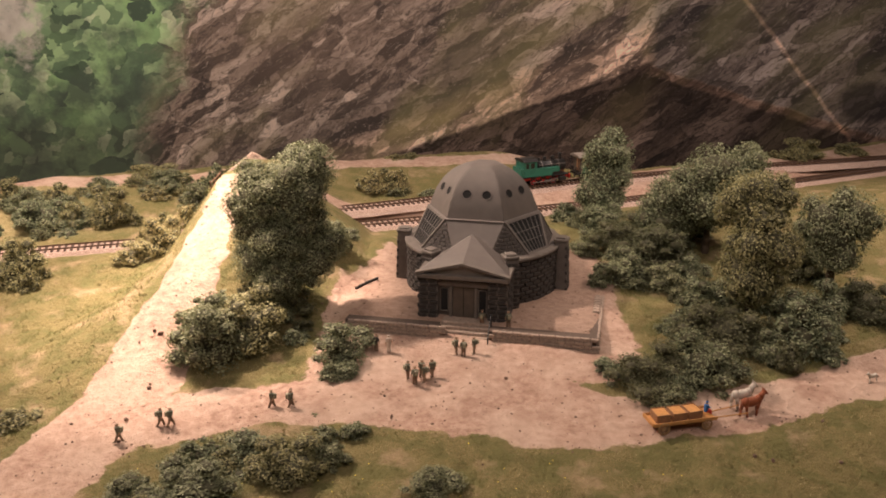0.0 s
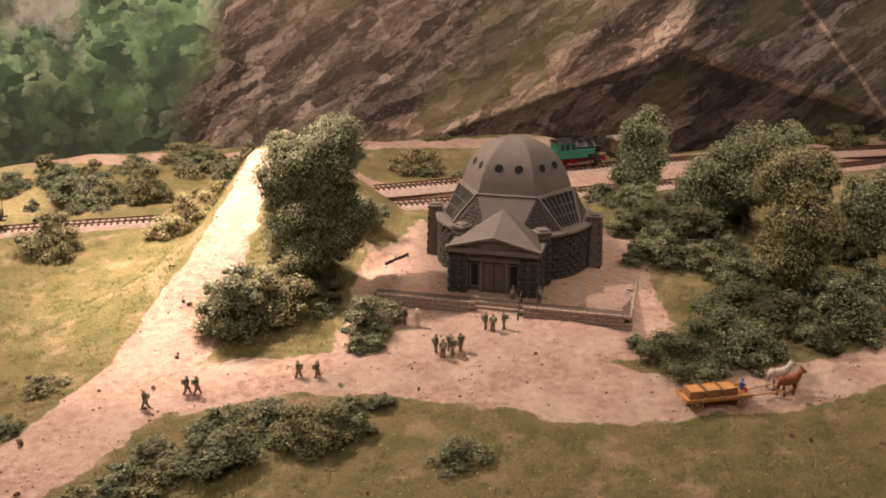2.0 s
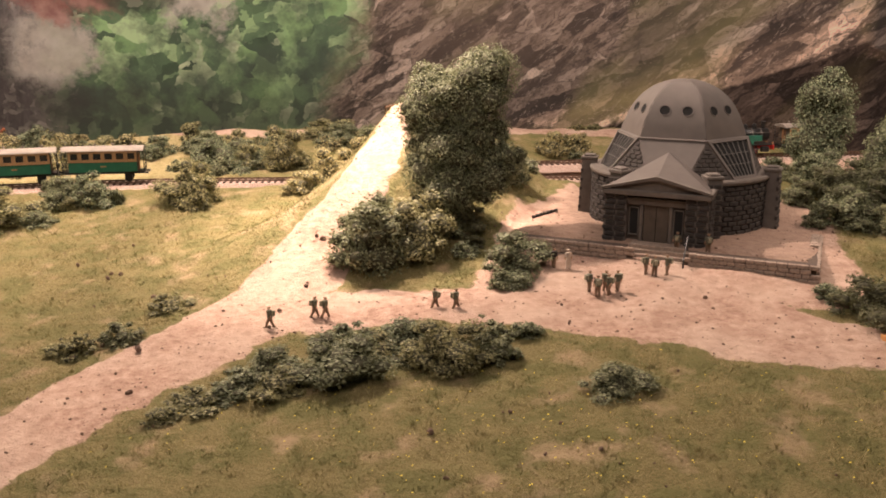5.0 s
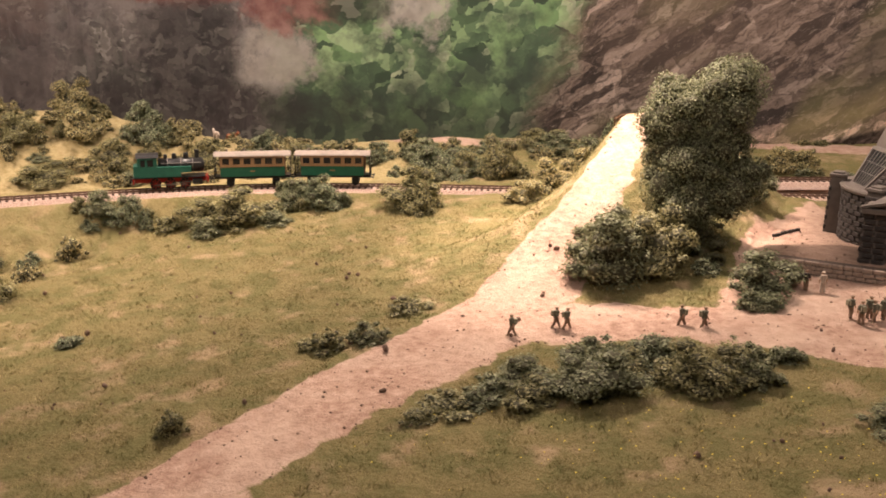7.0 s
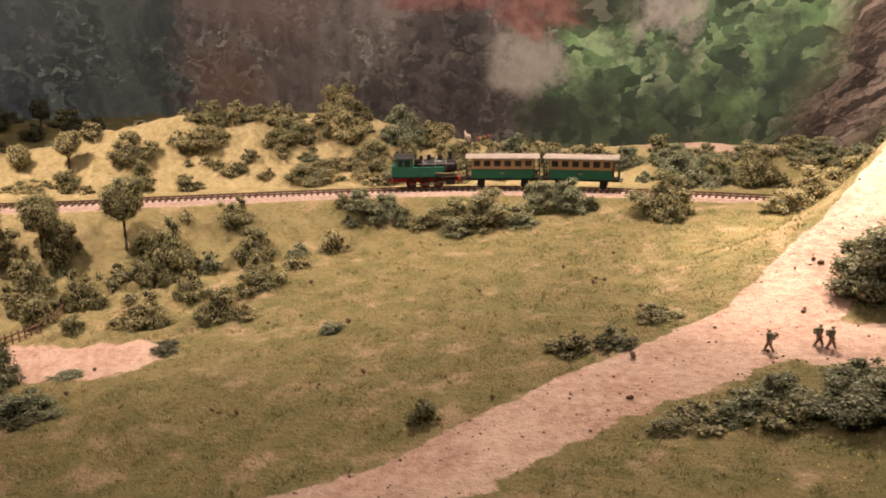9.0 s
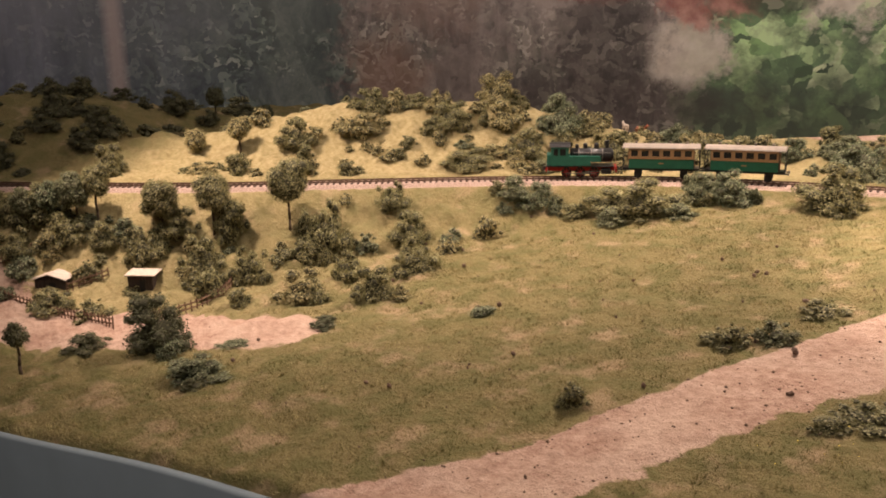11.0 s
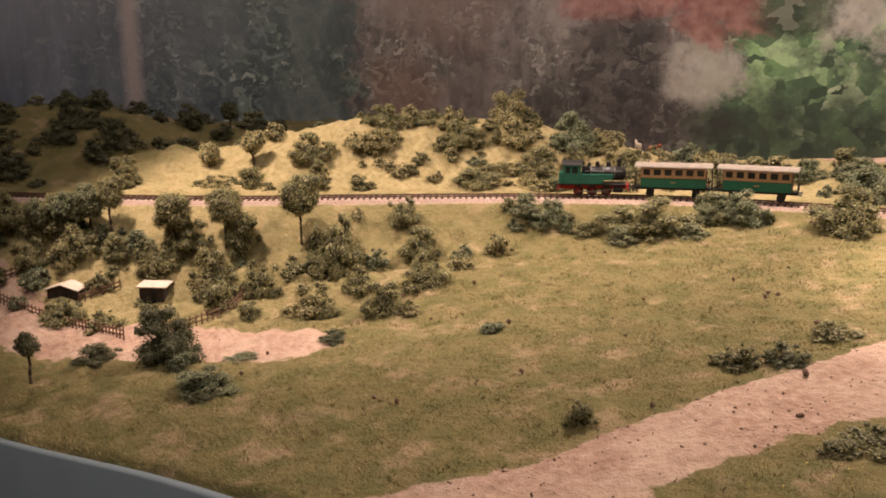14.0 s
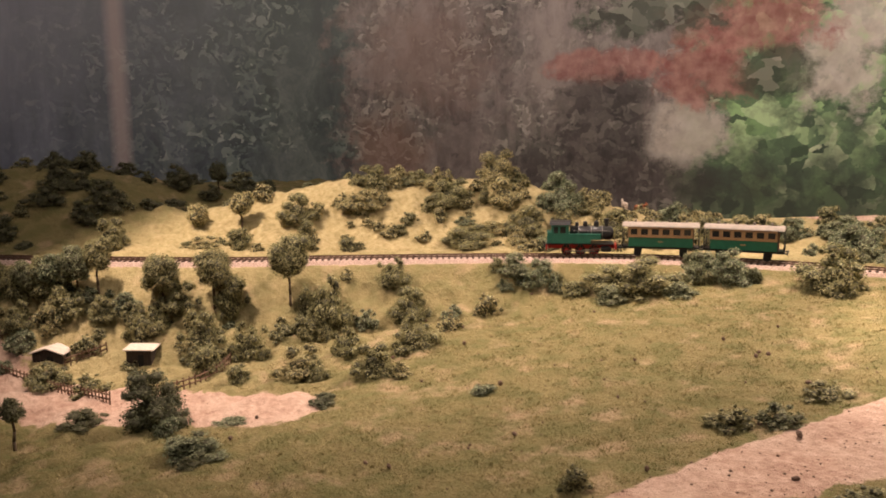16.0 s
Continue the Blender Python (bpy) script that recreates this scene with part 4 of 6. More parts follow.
        turn = Matrix((across.normalized(), normal * -1, up.normalized())).transposed().to_4x4()
        rows = 9
        for row in range(rows):
            u = (row + 0.5) / rows
            width = across.length * (1 - u) - 0.003
            count = max(1, round(width / 0.0085))
            for c in range(count):
                w = width / count
                at = mid + up * u + across.normalized() * (-width / 2 + (c + 0.5) * w)
                piece("stone", pale_stone, wedge, Matrix.Translation(at + normal * 0.0004) @ turn @ Matrix.Diagonal((w * 0.86 / 0.0122, 0.6, up.length / rows * 0.80 / 0.0052, 1)))
        # panel between two wedges
        bm = bmesh.new()
        slab(bm, (one, two, b, a), 0.002)
        is_front = abs((one + two).x) < 0.02 and (one + two).y < 0
        if is_front:
            part("roof_panel", bm, DOME_GREY, hall_ob)
            continue
        window = part("window", bm, HOLE_BLACK, hall_ob, "slanted barred window")
        nrm = (two - one).cross(b - one).normalized()
        bm = bmesh.new()
        quad = (one, two, b, a)
        centre = sum(quad, Vector()) / 4
        for i in range(4):
            p, q = quad[i], quad[(i + 1) % 4]
            pi, qi = p.lerp(centre, 0.13), q.lerp(centre, 0.13)
            slab(bm, (p + nrm * 0.0022, q + nrm * 0.0022, qi + nrm * 0.0022, pi + nrm * 0.0022), 0.004)
        part("window_frame", bm, DOME_GREY, window)
        for i in range(1, 7):
            u = i / 7
            bm = bmesh.new()
            rod(bm, one.lerp(two, u) * 0.9 + centre * 0.1 + nrm * 0.0012, a.lerp(b, u) * 0.9 + centre * 0.1 + nrm * 0.0012, 0.0006, n=5)
            part("bar", bm, BAR_METAL, window)
        for u in (0.35, 0.65):
            bm = bmesh.new()
            rod(bm, one.lerp(a, u) * 0.9 + centre * 0.1 + nrm * 0.0012, two.lerp(b, u) * 0.9 + centre * 0.1 + nrm * 0.0012, 0.0005, n=5)
            part("bar", bm, BAR_METAL, window)
    # hexagonal dome: curved ribs between flat-sided facets
    prof = [(hexr + 0.0015, base - 0.0015), (hexr + 0.0015, base + 0.001), (hexr * 0.985, base + 0.002), (hexr * 0.90, base + 0.021), (hexr * 0.755, base + 0.041), (hexr * 0.56, base + 0.0555), (hexr * 0.33, base + 0.0645), (hexr * 0.16, base + 0.0675)]
    bend = spline(prof[2:], 4)
    shell = prof[:2] + [tuple(p) for p in bend]
    bm = bmesh.new()
    rows = [[bm.verts.new(corner(k, u, v)) for k in range(6)] for u, v in shell]
    for a, b in zip(rows, rows[1:]):
        for i in range(6):
            bm.faces.new((a[i], a[(i + 1) % 6], b[(i + 1) % 6], b[i]))
    bm.faces.new(rows[-1]), bm.faces.new(rows[0][::-1])
    edges = [e for e in bm.edges if abs((e.verts[0].co.xy.normalized() - e.verts[1].co.xy.normalized()).length) < 0.01]
    bmesh.ops.bevel(bm, geom=edges, offset=0.0012, segments=2, affect="EDGES")
    dome = part("dome", bm, DOME_GREY, hall_ob, "smooth grey six-sided dome", flat=False)
    dome.data.set_sharp_from_angle(angle=radians(16))
    # portholes, two in each facet
    for k in range(6):
        for s in (-1, 1):
            lo = corner(k, prof[3][0], prof[3][1]).lerp(corner(k + 1, prof[3][0], prof[3][1]), 0.5 + s * 0.19)
            hi = corner(k, prof[4][0], prof[4][1]).lerp(corner(k + 1, prof[4][0], prof[4][1]), 0.5 + s * 0.225)
            at = lo.lerp(hi, 0.62)
            out = (corner(k + 1, 1, 0) - corner(k, 1, 0)).cross(hi - lo).normalized()
            bm = bmesh.new()
            rod(bm, at - out * 0.004, at + out * 0.0006, 0.0058, n=18)
            hole = part("porthole", bm, HOLE_BLACK, dome, "round dark opening")
            bm = bmesh.new()
            q = out.to_track_quat("Z", "Y").to_matrix().to_4x4()
            prev = None
            ringv = [[bm.verts.new((Matrix.Translation(at) @ q @ Vector((math.cos(a) * rad, math.sin(a) * rad, h)))) for rad, h in ((0.0056, 0.001), (0.0056, -0.001), (0.0066, -0.001), (0.0064, 0.0011))] for a in np.linspace(0, 2 * math.pi, 18, endpoint=False)]
            for a, b in zip(ringv, ringv[1:] + ringv[:1]):
                for i in range(4):
                    bm.faces.new((a[i], b[i], b[(i + 1) % 4], a[(i + 1) % 4]))
            bmesh.ops.recalc_face_normals(bm, faces=bm.faces[:])
            part("porthole_rim", bm, DOME_GREY, dome)
    # porch
    fy, w, eave = -0.137, 0.0545, 0.058
    bm = bmesh.new()
    box(bm, (0, fy + 0.026, eave / 2 - 0.003), (2 * w - 0.022, 0.05, eave + 0.006))
    porch = part("porch", bm, STONE_TRIM, hall_ob, "stone porch with gabled roof")
    for s in (-1, 1):
        bm = bmesh.new()
        box(bm, (s * (w - 0.012), fy + 0.022, eave / 2 - 0.003), (0.024, 0.058, eave + 0.006), 0.0006)
        pillar = part("corner_pier", bm, JOINT_PALE, porch, "corner of coursed dark stone")
        for row in range(9):
            for c in (0, 1):
                x = s * (w - 0.012) + (c - 0.5) * 0.0118 + (row % 2 - 0.5) * 0.002
                m = pose(x, fy - 0.0072, 0.0008 + 0.0062 * row) @ Matrix.Diagonal((0.80, 1, 0.92, 1))
                piece("stone", stone, hall_ob, m).parent = porch
                m = pose(s * (w + 0.0002), fy + 0.002 + 0.013 * c * 1.6 + (row % 2) * 0.005, 0.0008 + 0.0062 * row, 0, 0, 90) @ Matrix.Diagonal((1.3, 1, 0.92, 1))
                piece("stone", stone, hall_ob, m).parent = porch
    # door with its surround and side lights
    bm = bmesh.new()
    box(bm, (0, fy + 0.0005, 0.019), (0.026, 0.003, 0.044), 0.0004)
    door = part("door", bm, DOOR_BROWN, porch, "plain dark double door")
    bm = bmesh.new()
    box(bm, (0, fy - 0.0012, 0.019), (0.0006, 0.001, 0.043))
    part("door_joint", bm, HOLE_BLACK, door)
    for s in (-1, 1):
        bm = bmesh.new()
        box(bm, (s * 0.0155, fy - 0.001, 0.0195), (0.004, 0.005, 0.046), 0.0006)
        part("jamb", bm, STONE_TRIM, porch)
        bm = bmesh.new()
        box(bm, (s * 0.0235, fy + 0.0008, 0.022), (0.0085, 0.002, 0.030))
        light = part("side_window", bm, HOLE_BLACK, porch, "narrow dark window")
        for j in (-1, 1):
            bm = bmesh.new()
            box(bm, (s * 0.0235 + j * 0.0048, fy - 0.0004, 0.022), (0.0012, 0.003, 0.033), 0.0002)
            part("window_frame", bm, STONE_TRIM, light)
        for j in (0, 1):
            bm = bmesh.new()
            box(bm, (s * 0.0235, fy - 0.0004, 0.0062 + 0.0316 * j), (0.0108, 0.003, 0.0014), 0.0002)
            part("window_frame", bm, STONE_TRIM, light)
    bm = bmesh.new()
    box(bm, (0, fy - 0.0012, 0.0445), (0.062, 0.006, 0.006), 0.0006)
    box(bm, (0, fy - 0.002, 0.0490), (0.066, 0.008, 0.0022), 0.0005)
    part("lintel", bm, STONE_TRIM, porch)
    bm = bmesh.new()
    box(bm, (0, fy + 0.02, eave - 0.002), (2 * w + 0.004, 0.064, 0.006), 0.0008)
    part("cornice", bm, STONE_TRIM, porch)
    bm = bmesh.new()
    prism(bm, [(-w, eave), (w, eave), (0, eave + 0.015)], fy - 0.008, fy + 0.02)
    part("pediment", bm, STONE_TRIM, porch)
    for s in (-1, 1):
        bm = bmesh.new()
        slope = [(0, eave + 0.0185), (s * (w + 0.003), eave + 0.003), (s * (w + 0.003), eave + 0.0005), (0, eave + 0.015)]
        prism(bm, slope if s > 0 else slope[::-1], fy - 0.0125, fy - 0.0045)
        part("raking_moulding", bm, STONE_TRIM, porch)
    # roof that rises to a peak behind the pediment
    bm = bmesh.new()
    f, pk = Vector((0, fy - 0.008, eave + 0.0165)), Vector((0, -0.083, eave + 0.036))
    l, rr = Vector((-w - 0.001, fy - 0.006, eave + 0.002)), Vector((w + 0.001, fy - 0.006, eave + 0.002))
    bl, br = Vector((-w * 0.75, -0.062, eave + 0.004)), Vector((w * 0.75, -0.062, eave + 0.004))
    vs = [bm.verts.new(p) for p in (f, pk, l, rr, bl, br)]
    for ids in ((0, 2, 1), (0, 1, 3), (2, 4, 1), (3, 1, 5), (4, 5, 1), (0, 3, 2), (2, 3, 5, 4)):
        bm.faces.new([vs[i] for i in ids])
    bmesh.ops.recalc_face_normals(bm, faces=bm.faces[:])
    part("porch_roof", bm, DOME_GREY, porch, "smooth grey peaked roof")
    return stone


STONE = hall()


def terrace():
    """Front wall, side wall and steps of the terrace."""
    t = thing("terrace_wall", "low wall of pale brown stone courses with steps", "stone wall", pose(0.03, 1.02, -0.004, 0, 0, -12))
    bm = bmesh.new()
    box(bm, (0, 0, 0), (0.0098, 0.004, 0.0042), 0.0007)
    block = bpy.data.meshes.new("block")
    bm.to_mesh(block)
    bm.free()
    block.materials.append(WALL_STONE)
    r = random.Random(2)
    for x0, x1 in ((-0.155, -0.0365), (0.0265, 0.150)):
        bm = bmesh.new()
        box(bm, ((x0 + x1) / 2, 0.006, 0.0095), (x1 - x0, 0.016, 0.029))
        wall = part("front_wall", bm, WALL_JOINT, t)
        for row in range(6):
            x = x0 + 0.004 * (row % 2)
            while x < x1:
                k = r.uniform(0.7, 1.15)
                piece("block", block, wall, pose(x + 0.005 * k, -0.0022 - r.uniform(0, 0.001), -0.001 + 0.0048 * row, r.uniform(-4, 4), 0, r.uniform(-3, 3)) @ Matrix.Diagonal((k, 1, 1.03, 1)))
                x += 0.0102 * k
    # side wall
    bm = bmesh.new()
    prism(bm, [(0, -0.005), (0.148, -0.005), (0.148, 0.02), (0, 0.025)], 0.146, 0.155, "x")
    side = part("side_wall", bm, WALL_JOINT, t)
    for row in range(6):
        y = 0.004 * (row % 2)
        while y < 0.146:
            k = r.uniform(0.7, 1.15)
            piece("block", block, side, pose(0.1558 + r.uniform(0, 0.001), y + 0.005 * k, -0.001 + 0.0046 * row, 0, 0, 90 + r.uniform(-3, 3)) @ Matrix.Diagonal((k, 1, 1.0, 1)))
            y += 0.0102 * k
    for i in range(7):
        piece("block", block, side, pose(0.150, 0.085 + 0.0095 * i, 0.0245 - 0.0003 * i, 0, r.uniform(-4, 4), 90) @ Matrix.Diagonal((0.7, 2.2, 1.2, 1)))
    for i in range(6):
        bm = bmesh.new()
        box(bm, (-0.005, 0.0225 - 0.0052 * i, 0.0190 - 0.0040 * i), (0.0615, 0.018, 0.012), 0.0005)
        part("step", bm, WALL_STONE, t)
    bm = bmesh.new()
    rod(bm, (0.0268, -0.012, 0.0), (0.0268, -0.012, 0.020), 0.0009, n=6)
    rod(bm, (0.0268, 0.012, 0.022), (0.0268, 0.012, 0.040), 0.0009, n=6)
    rod(bm, (0.0268, -0.014, 0.019), (0.0268, 0.012, 0.040), 0.0008, n=6)
    part("handrail", bm, LOCO_BLACK, t)
    dark_block = block.copy()
    dark_block.materials[0] = STONE_DARK
    for i in range(7):
        copy = piece("block", dark_block, None, pose(-0.118 + 0.0042 * i, 1.168 + 0.0042 * i, float(height(-0.118 + 0.0042 * i, 1.168 + 0.0042 * i)) + 0.0012, 4 * (i % 3), 3, 50) @ Matrix.Diagonal((0.55, 0.7, 0.9, 1)))
        tagged(copy, "small dark kerb stone in a row beside the terrace", "kerb stone", "kerb stones")
        copy.name = "kerb_stone"


terrace()


# ---- planting ----
def ico():
    bm = bmesh.new()
    bmesh.ops.create_icosphere(bm, subdivisions=1, radius=1)
    v, f = np.array([x.co for x in bm.verts]), np.array([[x.index for x in y.verts] for y in bm.faces])
    bm.free()
    return v, f


ICO = ico()


def tufts(blobs, per_area, size, r, down=-0.6):
    """Leaves scattered over a cluster of balls; those inside another ball are left out."""
    blobs = np.asarray(blobs, float)
    pts, dirs = [], []
    for i, (cx, cy, cz, rad) in enumerate(blobs):
        n = int(per_area * rad * rad * 12.6)
        d = r.normal(size=(n, 3))
        d /= np.linalg.norm(d, axis=1)[:, None]
        p = np.array((cx, cy, cz)) + d * rad * r.uniform(0.78, 1.19, (n, 1))
        keep = d[:, 2] > down
        for j, (ox, oy, oz, orad) in enumerate(blobs):
            if j != i:
                keep &= np.linalg.norm(p - (ox, oy, oz), axis=1) > orad * 0.84
        pts.append(p[keep]), dirs.append(d[keep])
    p, d = np.concatenate(pts), np.concatenate(dirs)
    n = len(p)
    nrm = d + (0, 0, 0.25) + r.normal(0, 0.55, (n, 3))
    nrm /= np.linalg.norm(nrm, axis=1)[:, None]
    a = np.cross(nrm, r.normal(size=(n, 3)))
    a /= np.linalg.norm(a, axis=1)[:, None]
    b = np.cross(nrm, a)
    s = size * r.uniform(0.55, 1.3, (n, 1))
    verts = np.stack([p - a * s, p - b * s * 0.7, p + a * s, p + b * s * 0.7], 1).reshape(-1, 3)
    return verts, np.arange(4 * n).reshape(-1, 4)


# Solid balls behind the leaves, coloured dark as the shade between them.
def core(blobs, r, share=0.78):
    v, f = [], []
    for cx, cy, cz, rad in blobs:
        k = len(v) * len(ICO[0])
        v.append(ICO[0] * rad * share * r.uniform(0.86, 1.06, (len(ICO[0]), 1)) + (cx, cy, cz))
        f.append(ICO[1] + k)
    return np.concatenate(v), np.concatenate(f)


def heap(r, count):
    """Balls heaped in an uneven mound of width 1 and height about 1, wide at the foot."""
    out = [(0, 0, 0.30, 0.30), (0.06, 0.1, 0.10, 0.30), (-0.1, -0.08, 0.10, 0.28)]
    for k in range(count):
        a, d = r.uniform(0, 6.28), 0.44 * math.sqrt(r.random())
        top = 0.16 + 0.66 * (1 - (d / 0.46) ** 2)
        z = top * (r.uniform(0.75, 1.08) if k % 2 else r.uniform(0.1, 0.8))
        out.append((math.cos(a) * d * 1.15, math.sin(a) * d * 0.92, z, r.uniform(0.06, 0.17)))
    return np.array(out)


def bush_meshes(width, material, seed, leaf=0.0017, count=26):
    """Leaf mesh and core mesh of a bush about that wide, with true leaf size."""
    r = np.random.default_rng(seed)
    blobs = heap(r, count) * width
    v, f = tufts(blobs, 0.42 / (leaf * leaf), leaf, r)
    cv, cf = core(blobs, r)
    return mesh_of("foliage", v, f, material), mesh_of("inner_growth", cv, cf, GAP_SHADE)


BUSHES = {}
for tone, mat in (("sage", LEAF_SAGE), ("olive", LEAF_OLIVE), ("straw", LEAF_STRAW), ("dark", LEAF_DARK)):
    for i, width in enumerate((0.04, 0.065, 0.10)):
        BUSHES[tone, i] = [bush_meshes(width, mat, 10 * i + 100 * k + len(tone), 0.00135 + 0.00025 * i) for k in range(2)]
WIDTHS = (0.04, 0.065, 0.10)
FIELD = {}


def undergrowth(x, y, w, h, tone):
    """Notes one more small bush for the joined undergrowth."""
    i = min(range(3), key=lambda k: abs(WIDTHS[k] - w))
    leaves, cores = bush_random.choice(BUSHES[tone, i])
    k = w / WIDTHS[i]
    m = pose(x, y, float(height(x, y)) - 0.003, 0, 0, bush_random.uniform(0, 360)) @ Matrix.Diagonal((k, k, max(h, 0.3 * w) / WIDTHS[i] * 1.12, 1))
    m = np.array(m)
    for key, me, share in (((tone, "leaf"), leaves, 0.6), ((tone, "core"), cores, 1.0)):
        co = np.empty(len(me.vertices) * 3, np.float32)
        me.vertices.foreach_get("co", co)
        n = 4 if key[1] == "leaf" else 3
        ids = np.empty(len(me.polygons) * n, np.int32)
        me.loops.foreach_get("vertex_index", ids)
        co, ids = co.reshape(-1, 3), ids.reshape(-1, n)
        if share < 1:
            pick = np.random.default_rng(len(FIELD.get(key, []))).random(len(ids)) < share
            co, ids = co.reshape(-1, 4, 3)[pick].reshape(-1, 3), np.arange(4 * pick.sum()).reshape(-1, 4)
        FIELD.setdefault(key, []).append((co @ m[:3, :3].T + m[:3, 3], ids))


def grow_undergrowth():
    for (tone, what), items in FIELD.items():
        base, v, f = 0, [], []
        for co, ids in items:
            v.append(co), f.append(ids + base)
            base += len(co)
        mat = GAP_SHADE if what == "core" else {"sage": LEAF_SAGE, "olive": LEAF_OLIVE, "straw": LEAF_STRAW, "dark": LEAF_DARK}[tone]
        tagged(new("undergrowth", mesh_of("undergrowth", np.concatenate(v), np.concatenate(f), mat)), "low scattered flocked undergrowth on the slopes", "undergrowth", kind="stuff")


LABELS = {"sage": "grey-green foam and flock bush on the turf", "olive": "olive green flocked model bush on the turf", "straw": "pale straw-green flocked bush on the dry slope", "dark": "very dark green flocked bush in the shade"}
bush_random = random.Random(11)


def bush(x, y, w, h, tone, group):
    i = min(range(3), key=lambda k: abs(WIDTHS[k] - w))
    leaves, cores = bush_random.choice(BUSHES[tone, i])
    ob = thing("bush", LABELS[tone], "bush", group=group)
    k = w / WIDTHS[i]
    z = float(height(x, y))
    ob.matrix_world = pose(x, y, z - 0.003, 0, 0, bush_random.uniform(0, 360)) @ Matrix.Diagonal((k, k, max(h, 0.3 * w) / WIDTHS[i] * 1.12, 1))
    piece("foliage", leaves, ob, Matrix())
    piece("inner_growth", cores, ob, Matrix())
    return ob


def plant(rows, tones, group):
    for x, y, w, h in rows:
        bush(x, y, w, h, bush_random.choice(tones), group)
        if w > 0.06:
            for _ in range(2):
                a = bush_random.uniform(0, 6.28)
                bush(x + 0.5 * w * math.cos(a), y + 0.5 * w * math.sin(a), w * bush_random.uniform(0.35, 0.55), h * bush_random.uniform(0.4, 0.7), bush_random.choice(tones), group)


plant([(-0.63, 1.27, 0.1, 0.062), (-0.776, 1.25, 0.067, 0.05), (-0.823, 1.244, 0.067, 0.046), (-0.872, 1.163, 0.121, 0.056),
       (-0.554, 0.603, 0.029, 0.024), (-0.51, 0.781, 0.044, 0.025), (-0.472, 0.802, 0.041, 0.025), (-0.468, 0.89, 0.047, 0.018), (-0.796, 0.739, 0.035, 0.016),
       (-1.016, 1.091, 0.062, 0.044), (-1.052, 1.079, 0.062, 0.04), (-0.922, 1.143, 0.097, 0.044)], ["sage", "olive"], "meadow bushes")
plant([(-0.947, 0.459, 0.067, 0.025), (-1.161, 0.426, 0.06, 0.028), (-1.08, 0.478, 0.089, 0.068), (-0.95, 0.628, 0.041, 0.012), (-0.992, 0.528, 0.04, 0.009)], ["dark", "sage"], "meadow bushes")
plant([(-1.179, 0.928, 0.053, 0.049), (-1.109, 0.903, 0.064, 0.06), (-1.002, 0.819, 0.07, 0.054), (-0.966, 0.72, 0.065, 0.05), (-1.075, 0.758, 0.047, 0.047), (-1.062, 0.672, 0.067, 0.049),
       (-1.196, 0.807, 0.073, 0.09), (-1.213, 0.691, 0.058, 0.062), (-1.203, 0.615, 0.051, 0.048), (-1.297, 0.66, 0.068, 0.06), (-1.378, 0.608, 0.052, 0.052), (-1.371, 0.664, 0.062, 0.053),
       (-1.309, 0.718, 0.052, 0.07), (-1.448, 0.577, 0.053, 0.044), (-1.5, 0.544, 0.063, 0.054), (-1.545, 0.478, 0.053, 0.053), (-1.562, 0.534, 0.08, 0.07), (-1.643, 0.471, 0.083, 0.074),
       (-1.394, 0.47, 0.066, 0.041), (-1.296, 0.489, 0.047, 0.032), (-1.125, 0.615, 0.038, 0.03)], ["olive", "olive", "straw"], "slope bushes")
plant([(-1.68, 0.694, 0.067, 0.061), (-1.48, 0.96, 0.072, 0.062), (-1.427, 1.044, 0.052, 0.036), (-1.406, 1.066, 0.062, 0.042), (-1.445, 1.112, 0.064, 0.043), (-1.506, 1.106, 0.055, 0.033),
       (-1.435, 1.168, 0.065, 0.043), (-1.347, 1.196, 0.053, 0.048), (-1.305, 1.185, 0.083, 0.047), (-1.288, 1.288, 0.086, 0.064), (-1.235, 1.247, 0.072, 0.057), (-1.166, 1.232, 0.08, 0.055)], ["olive", "straw"], "hill bushes")
plant([(-1.161, 1.318, 0.093, 0.072), (-1.14, 1.372, 0.062, 0.047), (-1.095, 1.224, 0.058, 0.029), (-1.214, 1.139, 0.108, 0.035), (-1.09, 1.374, 0.071, 0.031), (-0.994, 1.39, 0.069, 0.039), (-0.955, 1.434, 0.069, 0.059),
       (-1.011, 1.467, 0.061, 0.041), (-1.406, 1.193, 0.065, 0.032), (-1.501, 0.847, 0.05, 0.04), (-1.549, 0.806, 0.061, 0.025), (-1.58, 1.051, 0.066, 0.033), (-1.57, 1.072, 0.044, 0.039)], ["olive", "sage", "straw"], "hill bushes")
plant([(-0.731, 1.55, 0.09, 0.045), (-0.818, 1.527, 0.07, 0.04), (-0.67, 1.556, 0.06, 0.04), (-0.898, 1.493, 0.08, 0.04), (-0.918, 1.418, 0.057, 0.057), (-0.977, 1.378, 0.075, 0.047), (-1.054, 1.339, 0.056, 0.056), (-0.637, 1.639, 0.063, 0.031),
       (-0.527, 1.67, 0.084, 0.037), (-0.577, 1.524, 0.089, 0.074), (-0.686, 1.502, 0.107, 0.058), (-0.639, 1.506, 0.059, 0.049), (-0.42, 1.50, 0.075, 0.06), (-0.55, 1.712, 0.098, 0.033), (-0.782, 1.595, 0.051, 0.046)], ["sage", "olive"], "bushes behind the track")
plant([(-0.136, 1.713, 0.066, 0.049), (-0.093, 1.731, 0.05, 0.044), (-0.192, 1.92, 0.047, 0.023), (-0.109, 1.93, 0.104, 0.023), (0.805, 2.01, 0.102, 0.051), (0.944, 2.084, 0.079, 0.026)], ["straw", "olive"], "bushes behind the track")
plant([(-0.435, 1.345, 0.085, 0.062), (-0.475, 1.315, 0.06, 0.035)], ["straw"], "bushes by the causeway")
